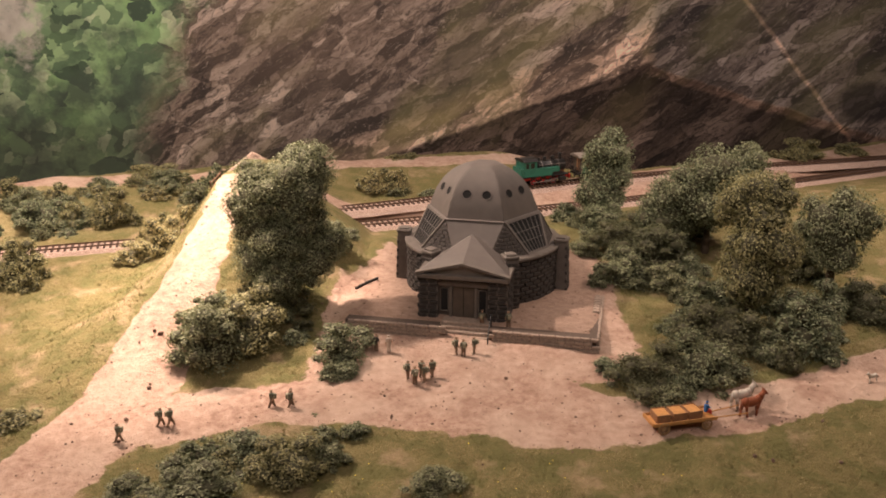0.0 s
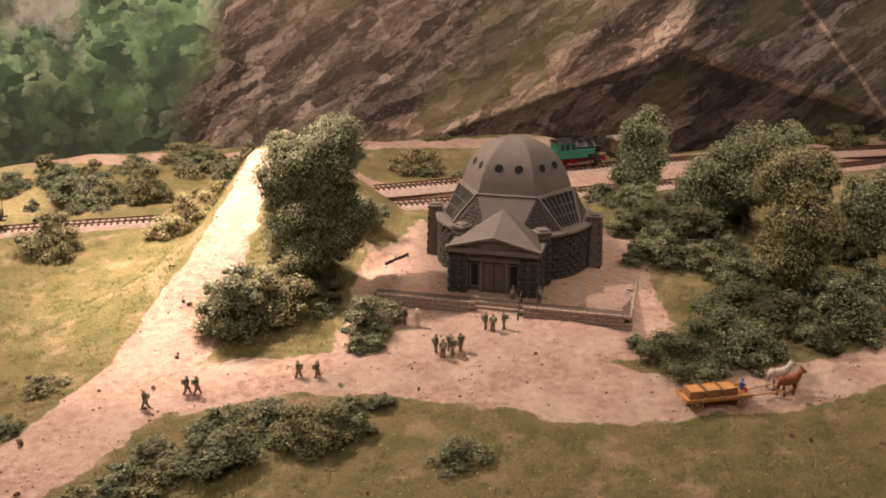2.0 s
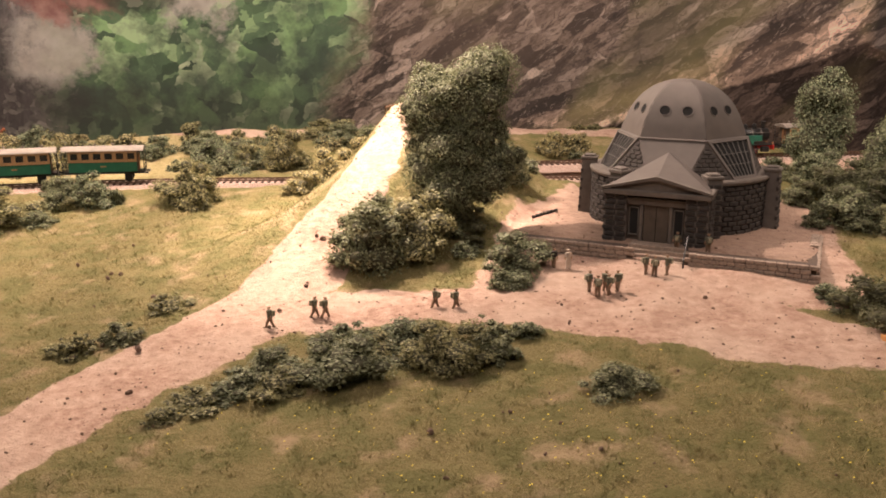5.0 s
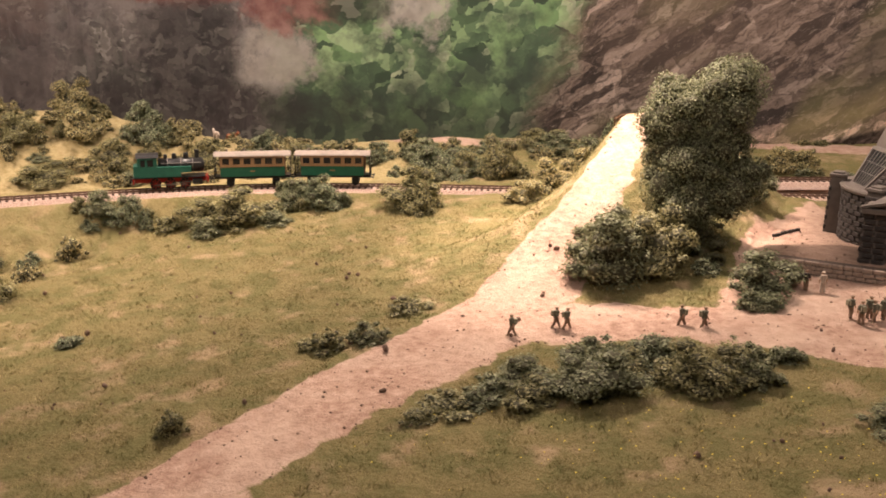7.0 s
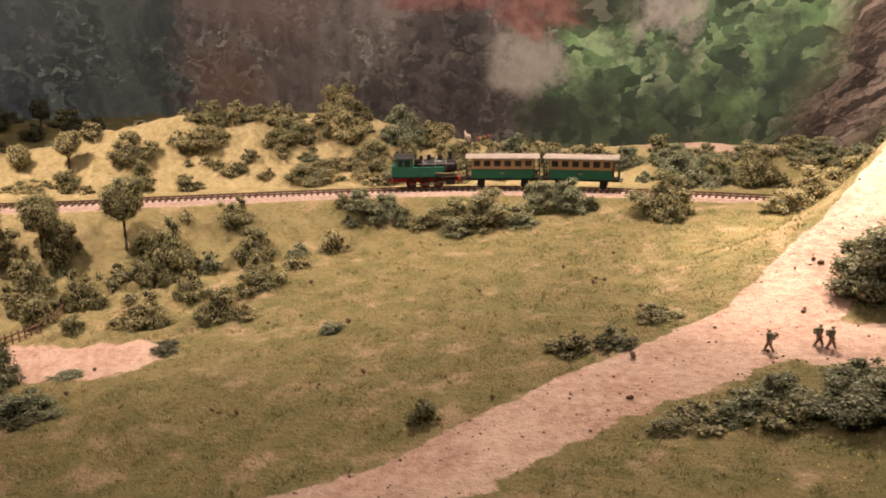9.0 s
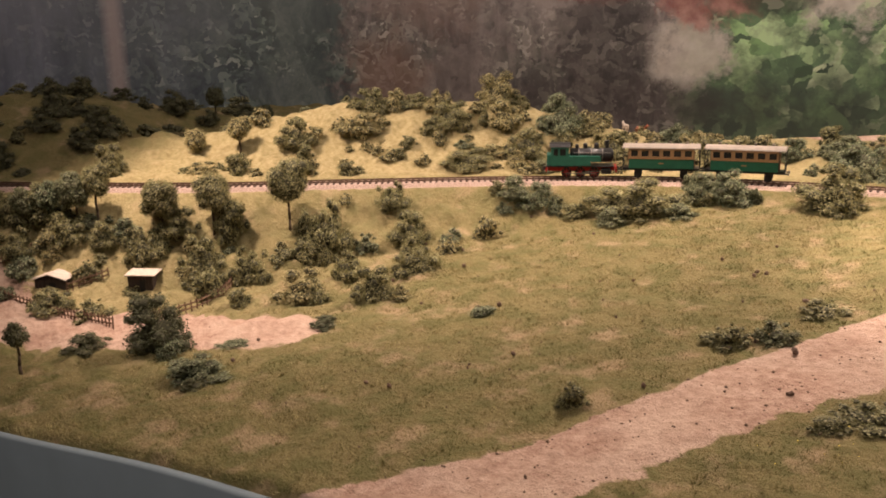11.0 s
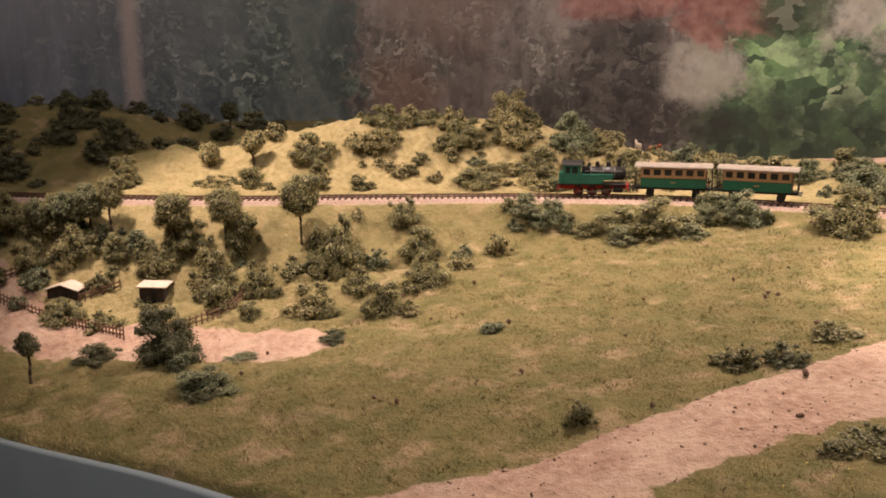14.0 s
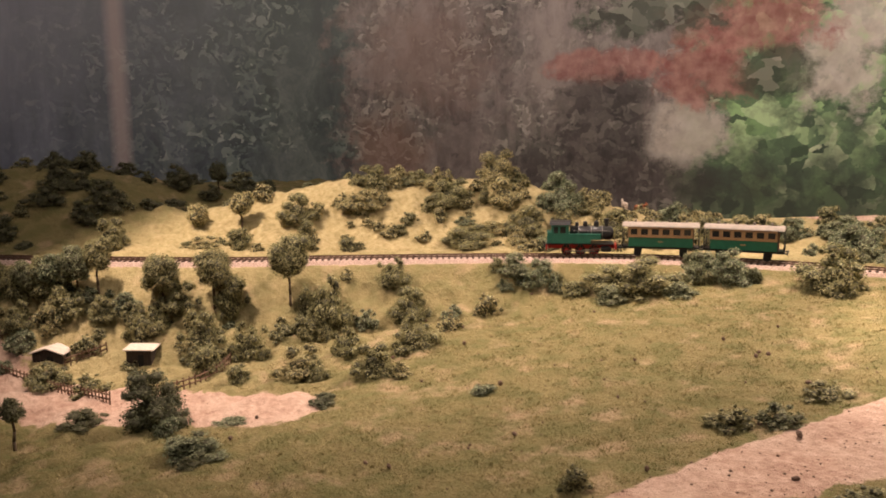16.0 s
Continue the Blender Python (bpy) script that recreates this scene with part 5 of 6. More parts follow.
plant([(-0.275, 0.99, 0.105, 0.074), (-0.231, 1.022, 0.10, 0.066), (-0.12, 0.986, 0.081, 0.044), (-0.092, 0.827, 0.035, 0.023), (-0.01, 0.735, 0.058, 0.02), (-0.194, 0.799, 0.068, 0.03), (-0.151, 0.777, 0.083, 0.04), (-0.239, 0.751, 0.091, 0.042),
       (-0.299, 0.742, 0.06, 0.03), (-0.122, 0.811, 0.046, 0.023), (-0.18, 1.026, 0.035, 0.021), (-0.345, 0.69, 0.05, 0.018), (-0.32, 0.715, 0.05, 0.022), (-0.285, 0.718, 0.05, 0.026), (-0.36, 0.668, 0.035, 0.013), (-0.225, 0.842, 0.02, 0.007), (-0.135, 0.868, 0.013, 0.007)], ["sage", "sage", "olive"], "bushes by the square")
plant([(0.228, 0.918, 0.093, 0.05), (0.29, 0.925, 0.09, 0.06), (0.336, 1.002, 0.109, 0.061), (0.417, 0.982, 0.079, 0.066), (0.45, 0.965, 0.045, 0.026), (0.537, 1.074, 0.086, 0.058), (0.271, 1.308, 0.111, 0.051), (0.305, 1.23, 0.13, 0.07), (0.261, 1.458, 0.095, 0.05),
       (0.204, 1.44, 0.057, 0.038), (0.328, 1.073, 0.079, 0.05), (-0.151, 1.248, 0.057, 0.041), (-0.179, 1.223, 0.064, 0.048), (-0.209, 1.08, 0.081, 0.05), (0.40, 1.12, 0.09, 0.06), (0.49, 1.20, 0.09, 0.05), (0.36, 1.34, 0.1, 0.06), (0.46, 1.06, 0.09, 0.06), (0.25, 1.18, 0.08, 0.045), (0.255, 1.36, 0.09, 0.05), (0.30, 1.15, 0.07, 0.04), (0.55, 1.28, 0.1, 0.06), (0.58, 1.02, 0.07, 0.045)], ["sage", "sage", "dark"], "bushes by the trees")


def tree(x, y, blobs, tone, label, leaf=0.0017, trunk=0.006, seed=1, group="trees", forks=3):
    """A trunk with limbs and a crown of leaf tufts; blobs are (dx, dy, z above ground, radius)."""
    r = np.random.default_rng(seed)
    z = float(height(x, y))
    ob = thing("tree", label, "tree", pose(x, y, z - 0.002), group)
    full = []
    for bx, by, bz, br in blobs:
        full.append((bx, by, bz, br * 0.80))
        for _ in range(9):
            d = r.normal(size=3)
            d /= np.linalg.norm(d)
            full.append((bx + d[0] * br * 0.68, by + d[1] * br * 0.68, bz + d[2] * br * 0.68, br * r.uniform(0.28, 0.44)))
    full = np.array(full)
    mat = {"sage": LEAF_SAGE, "olive": LEAF_OLIVE, "straw": LEAF_STRAW, "dark": LEAF_DARK}[tone]
    v, f = tufts(full, 0.40 / (leaf * leaf), leaf, r, -0.95)
    new("crown", mesh_of("crown", v, f, mat)).parent = ob
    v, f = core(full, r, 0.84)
    new("inner_growth", mesh_of("inner_growth", v, f, GAP_SHADE)).parent = ob
    bm = bmesh.new()
    top = min(b[2] for b in blobs)
    last = Vector((0, 0, -0.004))
    for k in range(1, 5):
        nxt = Vector((r.normal(0, trunk * 0.25), r.normal(0, trunk * 0.25), top * k / 4))
        rod(bm, last, nxt, trunk * (1.15 - 0.12 * k), trunk * (1.03 - 0.12 * k), 7)
        last = nxt
    for bx, by, bz, br in blobs[:forks]:
        rod(bm, last - Vector((0, 0, 0.01)), (bx, by, bz), trunk * 0.5, trunk * 0.25, 6)
    part("trunk", bm, BARK, ob, flat=False)
    return ob


tree(-0.205, 1.115, [(0.0, -0.02, 0.065, 0.042), (-0.03, -0.025, 0.048, 0.036), (0.035, -0.015, 0.045, 0.036), (0.0, -0.045, 0.03, 0.032), (0.055, 0.01, 0.06, 0.026), (-0.025, 0.0, 0.085, 0.045), (0.02, 0.0, 0.09, 0.042), (-0.03, 0.0, 0.125, 0.042), (0.015, 0.0, 0.13, 0.046), (0.035, 0.02, 0.160, 0.040), (-0.04, 0.01, 0.145, 0.028), (0.01, 0.02, 0.15, 0.036), (0.03, 0.01, 0.166, 0.028)], "sage", "tall dense grey-green tree with double crown beside the causeway", 0.00135, 0.008, 2)
tree(0.262, 1.42, [(0, 0, 0.075, 0.046), (0.005, 0, 0.11, 0.042), (-0.01, -0.01, 0.05, 0.04)], "sage", "round green tree behind the domed hall", seed=3)
tree(0.385, 1.27, [(-0.03, 0, 0.085, 0.055), (0.03, 0.01, 0.09, 0.055), (0, 0, 0.125, 0.045), (0.06, 0.03, 0.12, 0.04), (-0.06, 0, 0.06, 0.045)], "sage", "broad spreading green tree on a bare trunk", seed=4)
tree(0.385, 1.06, [(0, 0, 0.07, 0.048), (0.005, 0.0, 0.105, 0.047), (-0.01, 0.03, 0.15, 0.042), (0.02, 0.03, 0.155, 0.036)], "olive", "tall olive green tree catching the light", seed=5)
tree(0.52, 1.15, [(0, 0, 0.075, 0.048), (0.02, 0.0, 0.105, 0.040), (-0.02, 0, 0.10, 0.036)], "sage", "dark green tree at the end of the row", seed=6)


def shape_tree(x, y, width, tall, tone, label, seed, group="slope trees"):
    """A small model tree: round crown on a bare stem."""
    k = width / 2
    z = max(tall - k, k * 0.8)
    r = random.Random(seed)
    blobs = [(0, 0, z, k * 0.82), (k * r.uniform(-0.3, 0.3), k * r.uniform(-0.3, 0.3), z + k * 0.3, k * 0.62), (k * 0.35, -k * 0.1, z - k * 0.15, k * 0.6), (-k * 0.38, k * 0.1, z - k * 0.1, k * 0.58)]
    return tree(x, y, blobs, tone, label, 0.0015, 0.0022, seed, group, 2)


BARE = "round-crowned model tree on a bare stem on the slope"
for i, (x, y, w, h, tone) in enumerate([(-1.259, 0.791, 0.082, 0.122, "olive"), (-1.336, 0.704, 0.076, 0.102, "olive"), (-1.398, 0.651, 0.078, 0.09, "olive"), (-1.559, 0.891, 0.055, 0.071, "straw"), (-1.634, 0.842, 0.055, 0.05, "straw"),
                                       (-1.544, 0.531, 0.054, 0.082, "sage"), (-1.516, 0.566, 0.072, 0.09, "sage"), (-1.495, 0.591, 0.063, 0.095, "olive"), (-1.567, 0.507, 0.054, 0.077, "sage"), (-1.677, 0.445, 0.051, 0.085, "sage")]):
    shape_tree(x, y, w, h, tone, BARE, 20 + i)
shape_tree(-1.167, 0.347, 0.036, 0.068, "dark", "small dark leaning tree at the edge of the meadow", 41)
shape_tree(-1.40, 0.335, 0.075, 0.11, "dark", "dark green tree beside the stream bed", 42)
# Far hill trees and bushes: its shade is put into the leaf colour.
shape_tree(-1.90, 1.04, 0.055, 0.075, "dark", "round tree on the far hill, shade put into its near-black leaves", 43, "far trees")
shape_tree(-1.84, 1.13, 0.045, 0.06, "dark", "round tree on the far hill, shade put into its near-black leaves", 44, "far trees")
far = random.Random(6)
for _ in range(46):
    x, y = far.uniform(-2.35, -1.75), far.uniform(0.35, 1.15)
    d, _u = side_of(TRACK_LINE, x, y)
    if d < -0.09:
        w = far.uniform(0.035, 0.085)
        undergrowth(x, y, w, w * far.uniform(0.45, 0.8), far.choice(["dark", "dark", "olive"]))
hill = random.Random(8)
for _ in range(330):
    x = hill.uniform(-1.72, -0.85)
    y = hill.uniform(0.85, 1.6)
    d, _u = side_of(TRACK_LINE, x, y)
    if -0.36 < d < -0.07:
        if x < -1.42 and hill.random() < 0.7:
            continue
        w = hill.uniform(0.018, 0.05)
        undergrowth(x, y, w, w * hill.uniform(0.55, 0.85), hill.choice(["olive", "straw", "straw", "straw"]))
for _ in range(260):
    x, y = hill.uniform(-1.72, -0.98), hill.uniform(0.40, 1.0)
    d, _u = side_of(TRACK_LINE, x, y)
    if 0.05 < d < 0.20 and (x < -1.2 or d > 0.12 and hill.random() < 0.4) and hill.random() < 0.75:
        w = hill.uniform(0.018, 0.055)
        undergrowth(x, y, w, w * hill.uniform(0.5, 0.85), hill.choice(["olive", "sage", "straw"]))


for _ in range(75):
    x, y = hill.uniform(-1.0, 0.15), hill.uniform(1.4, 1.95)
    d, _u = side_of(TRACK_LINE, x, y)
    bare = float(earth_share(x, y))
    if -0.33 < d < -0.07 and bare < 0.2:
        w = hill.uniform(0.02, 0.055)
        undergrowth(x, y, w, w * hill.uniform(0.5, 0.8), hill.choice(["olive", "sage", "straw"]))


for _ in range(40):
    x, y = hill.uniform(-1.5, -1.0), hill.uniform(1.32, 1.65)
    w = hill.uniform(0.02, 0.045)
    undergrowth(x, y, w, w * hill.uniform(0.5, 0.8), hill.choice(["olive", "sage", "straw"]))
grow_undergrowth()


# ---- bridge over the track at the head of the causeway ----
def bridge():
    b = thing("footbridge", "short pale earth-covered bridge with brown timber rails over the track", "bridge")
    bm = bmesh.new()
    prism(bm, [(1.325, 0.112), (1.50, 0.112), (1.50, 0.124), (1.325, 0.124)], -0.335, -0.27, "x")
    part("deck", bm, LAND, b)
    for y in (1.335, 1.49):
        bm = bmesh.new()
        box(bm, (-0.3025, y, 0.055), (0.075, 0.014, 0.115), 0.002)
        part("abutment", bm, WALL_STONE, b)
    for x in (-0.338,):
        for y in (1.285, 1.305, 1.325, 1.345):
            bm = bmesh.new()
            box(bm, (x, y, 0.128), (0.0022, 0.0022, 0.022), 0.0003)
            part("post", bm, FENCE_WOOD, b)
        for z in (0.129, 0.136):
            bm = bmesh.new()
            box(bm, (x, 1.315, z), (0.0016, 0.066, 0.002), 0.0003)
            part("rail", bm, FENCE_WOOD, b)


bridge()


# ---- trains ----
def on_track(line, arc, lift=0.0):
    s = np.concatenate([[0], np.cumsum(np.hypot(*np.diff(line, axis=0).T))])
    x, y = np.interp(arc, s, line[:, 0]), np.interp(arc, s, line[:, 1])
    x2, y2 = np.interp(arc + 0.01, s, line[:, 0]), np.interp(arc + 0.01, s, line[:, 1])
    return pose(x, y, BED + 0.0036 + lift, 0, 0, math.degrees(math.atan2(y2 - y, x2 - x))) @ Matrix.Diagonal((1.10, 1.16, 1.16, 1))


def arc_at(line, x):
    s = np.concatenate([[0], np.cumsum(np.hypot(*np.diff(line, axis=0).T))])
    return float(np.interp(x, line[:, 0], s))


def wheel(parent, x, y, r, material, spokes=8):
    bm = bmesh.new()
    rod(bm, (x, y - 0.001, r), (x, y + 0.001, r), r, n=18)
    w = part("wheel", bm, LOCO_BLACK, parent)
    bm = bmesh.new()
    side = -1 if y < 0 else 1
    for k in range(spokes):
        a = 2 * math.pi * k / spokes
        rod(bm, (x, y + side * 0.0012, r), (x + math.cos(a) * r * 0.85, y + side * 0.0012, r + math.sin(a) * r * 0.85), 0.0005, n=4)
    rod(bm, (x, y, r), (x, y + side * 0.002, r), r * 0.22, n=10)
    part("spokes", bm, material, w)
    return w


def buffers(parent, x, way):
    for y in (-0.010, 0.010):
        bm = bmesh.new()
        rod(bm, (x, y, 0.0118), (x + way * 0.004, y, 0.0118), 0.0011, n=8)
        rod(bm, (x + way * 0.004, y, 0.0118), (x + way * 0.0048, y, 0.0118), 0.0024, n=12)
        part("buffer", bm, LOCO_BLACK, parent)


def locomotive(m, label):
    """A green tank engine, cab at -x, smokebox at +x; its origin is at rail level in the middle."""
    e = thing("tank_locomotive", label, "locomotive", m, "locomotives")
    half = 0.050
    bm = bmesh.new()
    box(bm, (0, 0, 0.0125), (2 * half - 0.004, 0.018, 0.006), 0.0006)
    part("frame", bm, LOCO_RED, e, "red engine frame")
    bm = bmesh.new()
    box(bm, (-0.002, 0, 0.0165), (2 * half - 0.002, 0.030, 0.0018), 0.0004)
    part("running_board", bm, LOCO_BLACK, e)
    for x in (-half, half):
        bm = bmesh.new()
        box(bm, (x, 0, 0.0122), (0.0022, 0.030, 0.0075), 0.0005)
        part("buffer_beam", bm, LOCO_RED, e)
        buffers(e, x, 1 if x > 0 else -1)
    for x in (-0.021, -0.001, 0.019):
        for y in (-0.0088, 0.0088):
            wheel(e, x, y, 0.0075, LOCO_RED)
    for y in (-0.0112, 0.0112):
        bm = bmesh.new()
        box(bm, (-0.001, y, 0.0062), (0.043, 0.0008, 0.0016))
        box(bm, (0.017, y, 0.0088), (0.034, 0.0008, 0.0013), turn=pose(0, 0, 0, 0, -5, 0))
        part("coupling_rod", bm, BAR_METAL, e, "grey steel rod")
        bm = bmesh.new()
        box(bm, (0.036, y * 1.06, 0.0095), (0.014, 0.006, 0.0075), 0.0012)
        part("cylinder", bm, LOCO_BLACK, e)
    # boiler with its fittings
    bm = bmesh.new()
    rod(bm, (-0.016, 0, 0.0305), (0.044, 0, 0.0305), 0.0098, n=24)
    rod(bm, (0.044, 0, 0.0305), (0.0465, 0, 0.0305), 0.0085, 0.006, n=24)
    boiler = part("boiler", bm, LOCO_BLACK, e, flat=False)
    for x, r, h in ((0.037, 0.0028, 0.0095), (0.022, 0.0042, 0.0055), (0.006, 0.0036, 0.0055), (-0.006, 0.0030, 0.0045)):
        bm = bmesh.new()
        rod(bm, (x, 0, 0.038), (x, 0, 0.0398 + h), r, r * (1.1 if x > 0.03 else 0.85), n=14)
        if x > 0.03:
            rod(bm, (x, 0, 0.0398 + h), (x, 0, 0.041 + h), r * 1.3, n=14)
        else:
            ball(bm, (x, 0, 0.0398 + h), (r * 0.85, r * 0.85, r * 0.5), 12)
        part("chimney" if x > 0.03 else "dome", bm, LOCO_BLACK, boiler)
    for x in (-0.004, 0.014, 0.03):
        bm = bmesh.new()
        rod(bm, (x, 0, 0.0305), (x + 0.0012, 0, 0.0305), 0.0101, n=24)
        part("boiler_band", bm, BAR_METAL, boiler)
    for y in (-0.0108, 0.0108):
        bm = bmesh.new()
        rod(bm, (-0.012, y, 0.0345), (0.042, y, 0.0345), 0.0005, n=5)
        part("handrail", bm, BAR_METAL, boiler)
    # side tanks
    for s in (-1, 1):
        bm = bmesh.new()
        prism(bm, [(-0.018, 0.0175), (0.014, 0.0175), (0.014, 0.0225), (0.028, 0.0225), (0.028, 0.0305), (-0.018, 0.0305)], s * 0.0092, s * 0.0152)
        part("side_tank", bm, LOCO_GREEN, e, "green water tank")
    # cab and coal bunker
    cab = None
    for s in (-1, 1):
        bm = bmesh.new()
        x0, x1, z0, z1 = -0.043, -0.018, 0.0175, 0.0435
        y0, y1 = s * 0.0142, s * 0.0152
        for a, b, c, d in ((x0, x1, z0, 0.0315), (x0, x1, 0.0405, z1), (x0, -0.0395, 0.0315, 0.0405), (-0.0335, -0.0305, 0.0315, 0.0405), (-0.0225, x1, 0.0315, 0.0405)):
            box(bm, ((a + b) / 2, (y0 + y1) / 2, (c + d) / 2), (b - a, abs(y1 - y0), d - c))
        cab = part("cab_side", bm, LOCO_GREEN, e, "green cab side with two windows")
        for a, b in ((-0.0395, -0.0335), (-0.0305, -0.0225)):
            bm = bmesh.new()
            box(bm, ((a + b) / 2, s * 0.0144, 0.036), (b - a, 0.0005, 0.009))
            part("pane", bm, GLASS, cab)
    for x in (-0.0430, -0.0185):
        bm = bmesh.new()
        box(bm, (x, 0, 0.0305), (0.001, 0.0284, 0.026))
        part("cab_end", bm, LOCO_GREEN, e)
    bm = bmesh.new()
    prism(bm, [(-0.0165, 0.0430), (0.0165, 0.0430), (0.013, 0.0462), (0.006, 0.0478), (-0.006, 0.0478), (-0.013, 0.0462)], -0.0455, -0.0155, "x")
    part("cab_roof", bm, LOCO_BLACK, e, "curved black roof")
    bm = bmesh.new()
    box(bm, (-0.0462, 0, 0.0250), (0.0065, 0.0295, 0.015), 0.0008)
    part("coal_bunker", bm, LOCO_GREEN, e)
    for y in (-0.009, 0.009):
        bm = bmesh.new()
        rod(bm, (half + 0.0005, y, 0.018), (half + 0.002, y, 0.018), 0.002, n=12)
        part("lamp", bm, COACH_TAN, e)
    return e


def coach(m, label):
    """A short two-axle coach with open end platforms."""
    e = thing("passenger_coach", label, "railway coach", m, "coaches")
    half = 0.054
    body = half - 0.009
    bm = bmesh.new()
    box(bm, (0, 0, 0.0128), (2 * half, 0.024, 0.0035), 0.0005)
    part("underframe", bm, LOCO_BLACK, e)
    for x in (-0.032, 0.032):
        for y in (-0.0088, 0.0088):
            wheel(e, x, y, 0.0055, LOCO_BLACK)
            bm = bmesh.new()
            box(bm, (x, y * 1.25, 0.0085), (0.010, 0.0015, 0.005), 0.0004)
            part("axle_box", bm, LOCO_BLACK, e)
    for x in (-half, half):
        buffers(e, x, 1 if x > 0 else -1)
    n = 6
    pitch = 2 * body / n
    for s in (-1, 1):
        y = s * 0.0148
        bm = bmesh.new()
        box(bm, (0, y, 0.0210), (2 * body, 0.0012, 0.0135), 0.0002)
        side = part("lower_side", bm, COACH_GREEN, e, "green lower body side")
        bm = bmesh.new()
        box(bm, (0, s * 0.0156, 0.0276), (2 * body, 0.0008, 0.0008))
        part("trim_strip", bm, COACH_TAN, side)
        bm = bmesh.new()
        box(bm, (0, s * 0.01556, 0.0215), (0.007, 0.0004, 0.0016))
        part("plate", bm, COACH_TAN, side, "small pale unreadable plate")
        bm = bmesh.new()
        box(bm, (0, y, 0.0292), (2 * body, 0.0012, 0.0030))
        box(bm, (0, y, 0.0402), (2 * body, 0.0012, 0.0030))
        for k in range(n + 1):
            x = -body + k * pitch
            wide = 0.0052 if 0 < k < n else 0.003
            box(bm, (min(max(x, -body + 0.0015), body - 0.0015), y, 0.0347), (wide, 0.0012, 0.0082))
        upper = part("upper_side", bm, COACH_TAN, e, "varnished tan upper body side")
        for k in range(n):
            bm = bmesh.new()
            box(bm, (-body + (k + 0.5) * pitch, s * 0.0143, 0.0347), (pitch - 0.004, 0.0004, 0.0084))
            part("pane", bm, GLASS, upper)
    for x in (-body, body):
        bm = bmesh.new()
        box(bm, (x, 0, 0.028), (0.001, 0.0295, 0.027))
        end = part("end_wall", bm, DOOR_BROWN, e)
        bm = bmesh.new()
        box(bm, (x * 1.02, 0, 0.0265), (0.0012, 0.009, 0.022), 0.0003)
        part("end_door", bm, WOOD_BROWN, end)
    for x in (-half + 0.0006, half - 0.0006):
        bm = bmesh.new()
        for y in (-0.0135, -0.007, 0.007, 0.0135):
            rod(bm, (x, y, 0.014), (x, y, 0.042 if abs(y) > 0.01 else 0.024), 0.0005, n=5)
        for z in (0.0195, 0.024):
            rod(bm, (x, -0.0135, z), (x, 0.0135, z), 0.0004, n=5)
        part("platform_railing", bm, LOCO_BLACK, e)
    bm = bmesh.new()
    prism(bm, [(-0.0168, 0.0415), (0.0168, 0.0415), (0.0160, 0.0430), (0.010, 0.0456), (0.0, 0.0466), (-0.010, 0.0456), (-0.0160, 0.0430)], -half, half, "x")
    roof = part("roof", bm, ROOF_GREY, e, "arched dusty grey-brown roof")
    for x in (-0.036, -0.012, 0.012, 0.036):
        bm = bmesh.new()
        rod(bm, (x, 0.004, 0.045), (x, 0.004, 0.0485), 0.0013, n=8)
        rod(bm, (x, 0.004, 0.0485), (x, 0.004, 0.0492), 0.0020, n=8)
        part("vent", bm, ROOF_GREY, roof)
    return e


start = arc_at(TRACK_LINE, -1.05)
locomotive(on_track(TRACK_LINE, start + 0.058), "green tank engine with red frame hauling two coaches")
coach(on_track(TRACK_LINE, start + 0.184), "short green and tan two-axle coach behind the engine")
coach(on_track(TRACK_LINE, start + 0.311), "short green and tan two-axle coach at the train's end")
start = arc_at(REAR_LINE, 0.140)
locomotive(on_track(REAR_LINE, start + 0.058, 0.013), "green tank engine waiting on the rear track")
coach(on_track(REAR_LINE, start + 0.192, 0.013), "green and tan two-axle coach standing on the rear track")


# ---- figures ----
def figurine(name, x, y, turn, label, shirt=CLOTH_KHAKI, legs=LEG_TAN, stride=0.3, pack=True):
    """A plain painted model figure, one mesh."""
    bm = bmesh.new()
    k = 0.0215 / 1.75
    for s in (-1, 1):
        foot = (s * stride * 0.9, s * 0.10, 0.02)
        knee = (s * stride * 0.35 + 0.05, s * 0.095, 0.45)
        rod(bm, foot, knee, 0.075, 0.095, 7, 1)
        rod(bm, knee, (0, s * 0.08, 0.88), 0.095, 0.12, 7, 1)
        box(bm, (foot[0] + 0.06, foot[1], 0.04), (0.26, 0.11, 0.09), 0.02, slot=1)
        hand = (-s * stride * 0.6 + 0.08, s * 0.27, 0.85)
        elbow = (-s * stride * 0.4, s * 0.27, 1.12)
        rod(bm, (0.02, s * 0.20, 1.42), elbow, 0.065, 0.06, 6, 0)
        rod(bm, elbow, hand, 0.055, 0.045, 6, 2)
    rod(bm, (0, 0, 0.84), (0.04, 0, 1.48), 0.17, 0.20, 10, 0)
    ball(bm, (0.06, 0, 1.66), (0.11, 0.10, 0.13), 10, 2)
    ball(bm, (0.05, 0, 1.74), (0.15, 0.14, 0.05), 10, 1)
    if pack:
        box(bm, (-0.22, 0, 1.24), (0.22, 0.32, 0.46), 0.05, slot=3)
    bmesh.ops.transform(bm, matrix=Matrix.Diagonal((1.2 * k, 1.2 * k, 0.97 * k, 1)), verts=bm.verts[:])
    ob = part(name, bm, [shirt, legs, SKIN_TAN, PACK_OLIVE])
    ob.matrix_world = pose(x, y, float(height(x, y)) + 0.0004, 0, 0, turn)
    return tagged(ob, label, "figurine", "model figures")


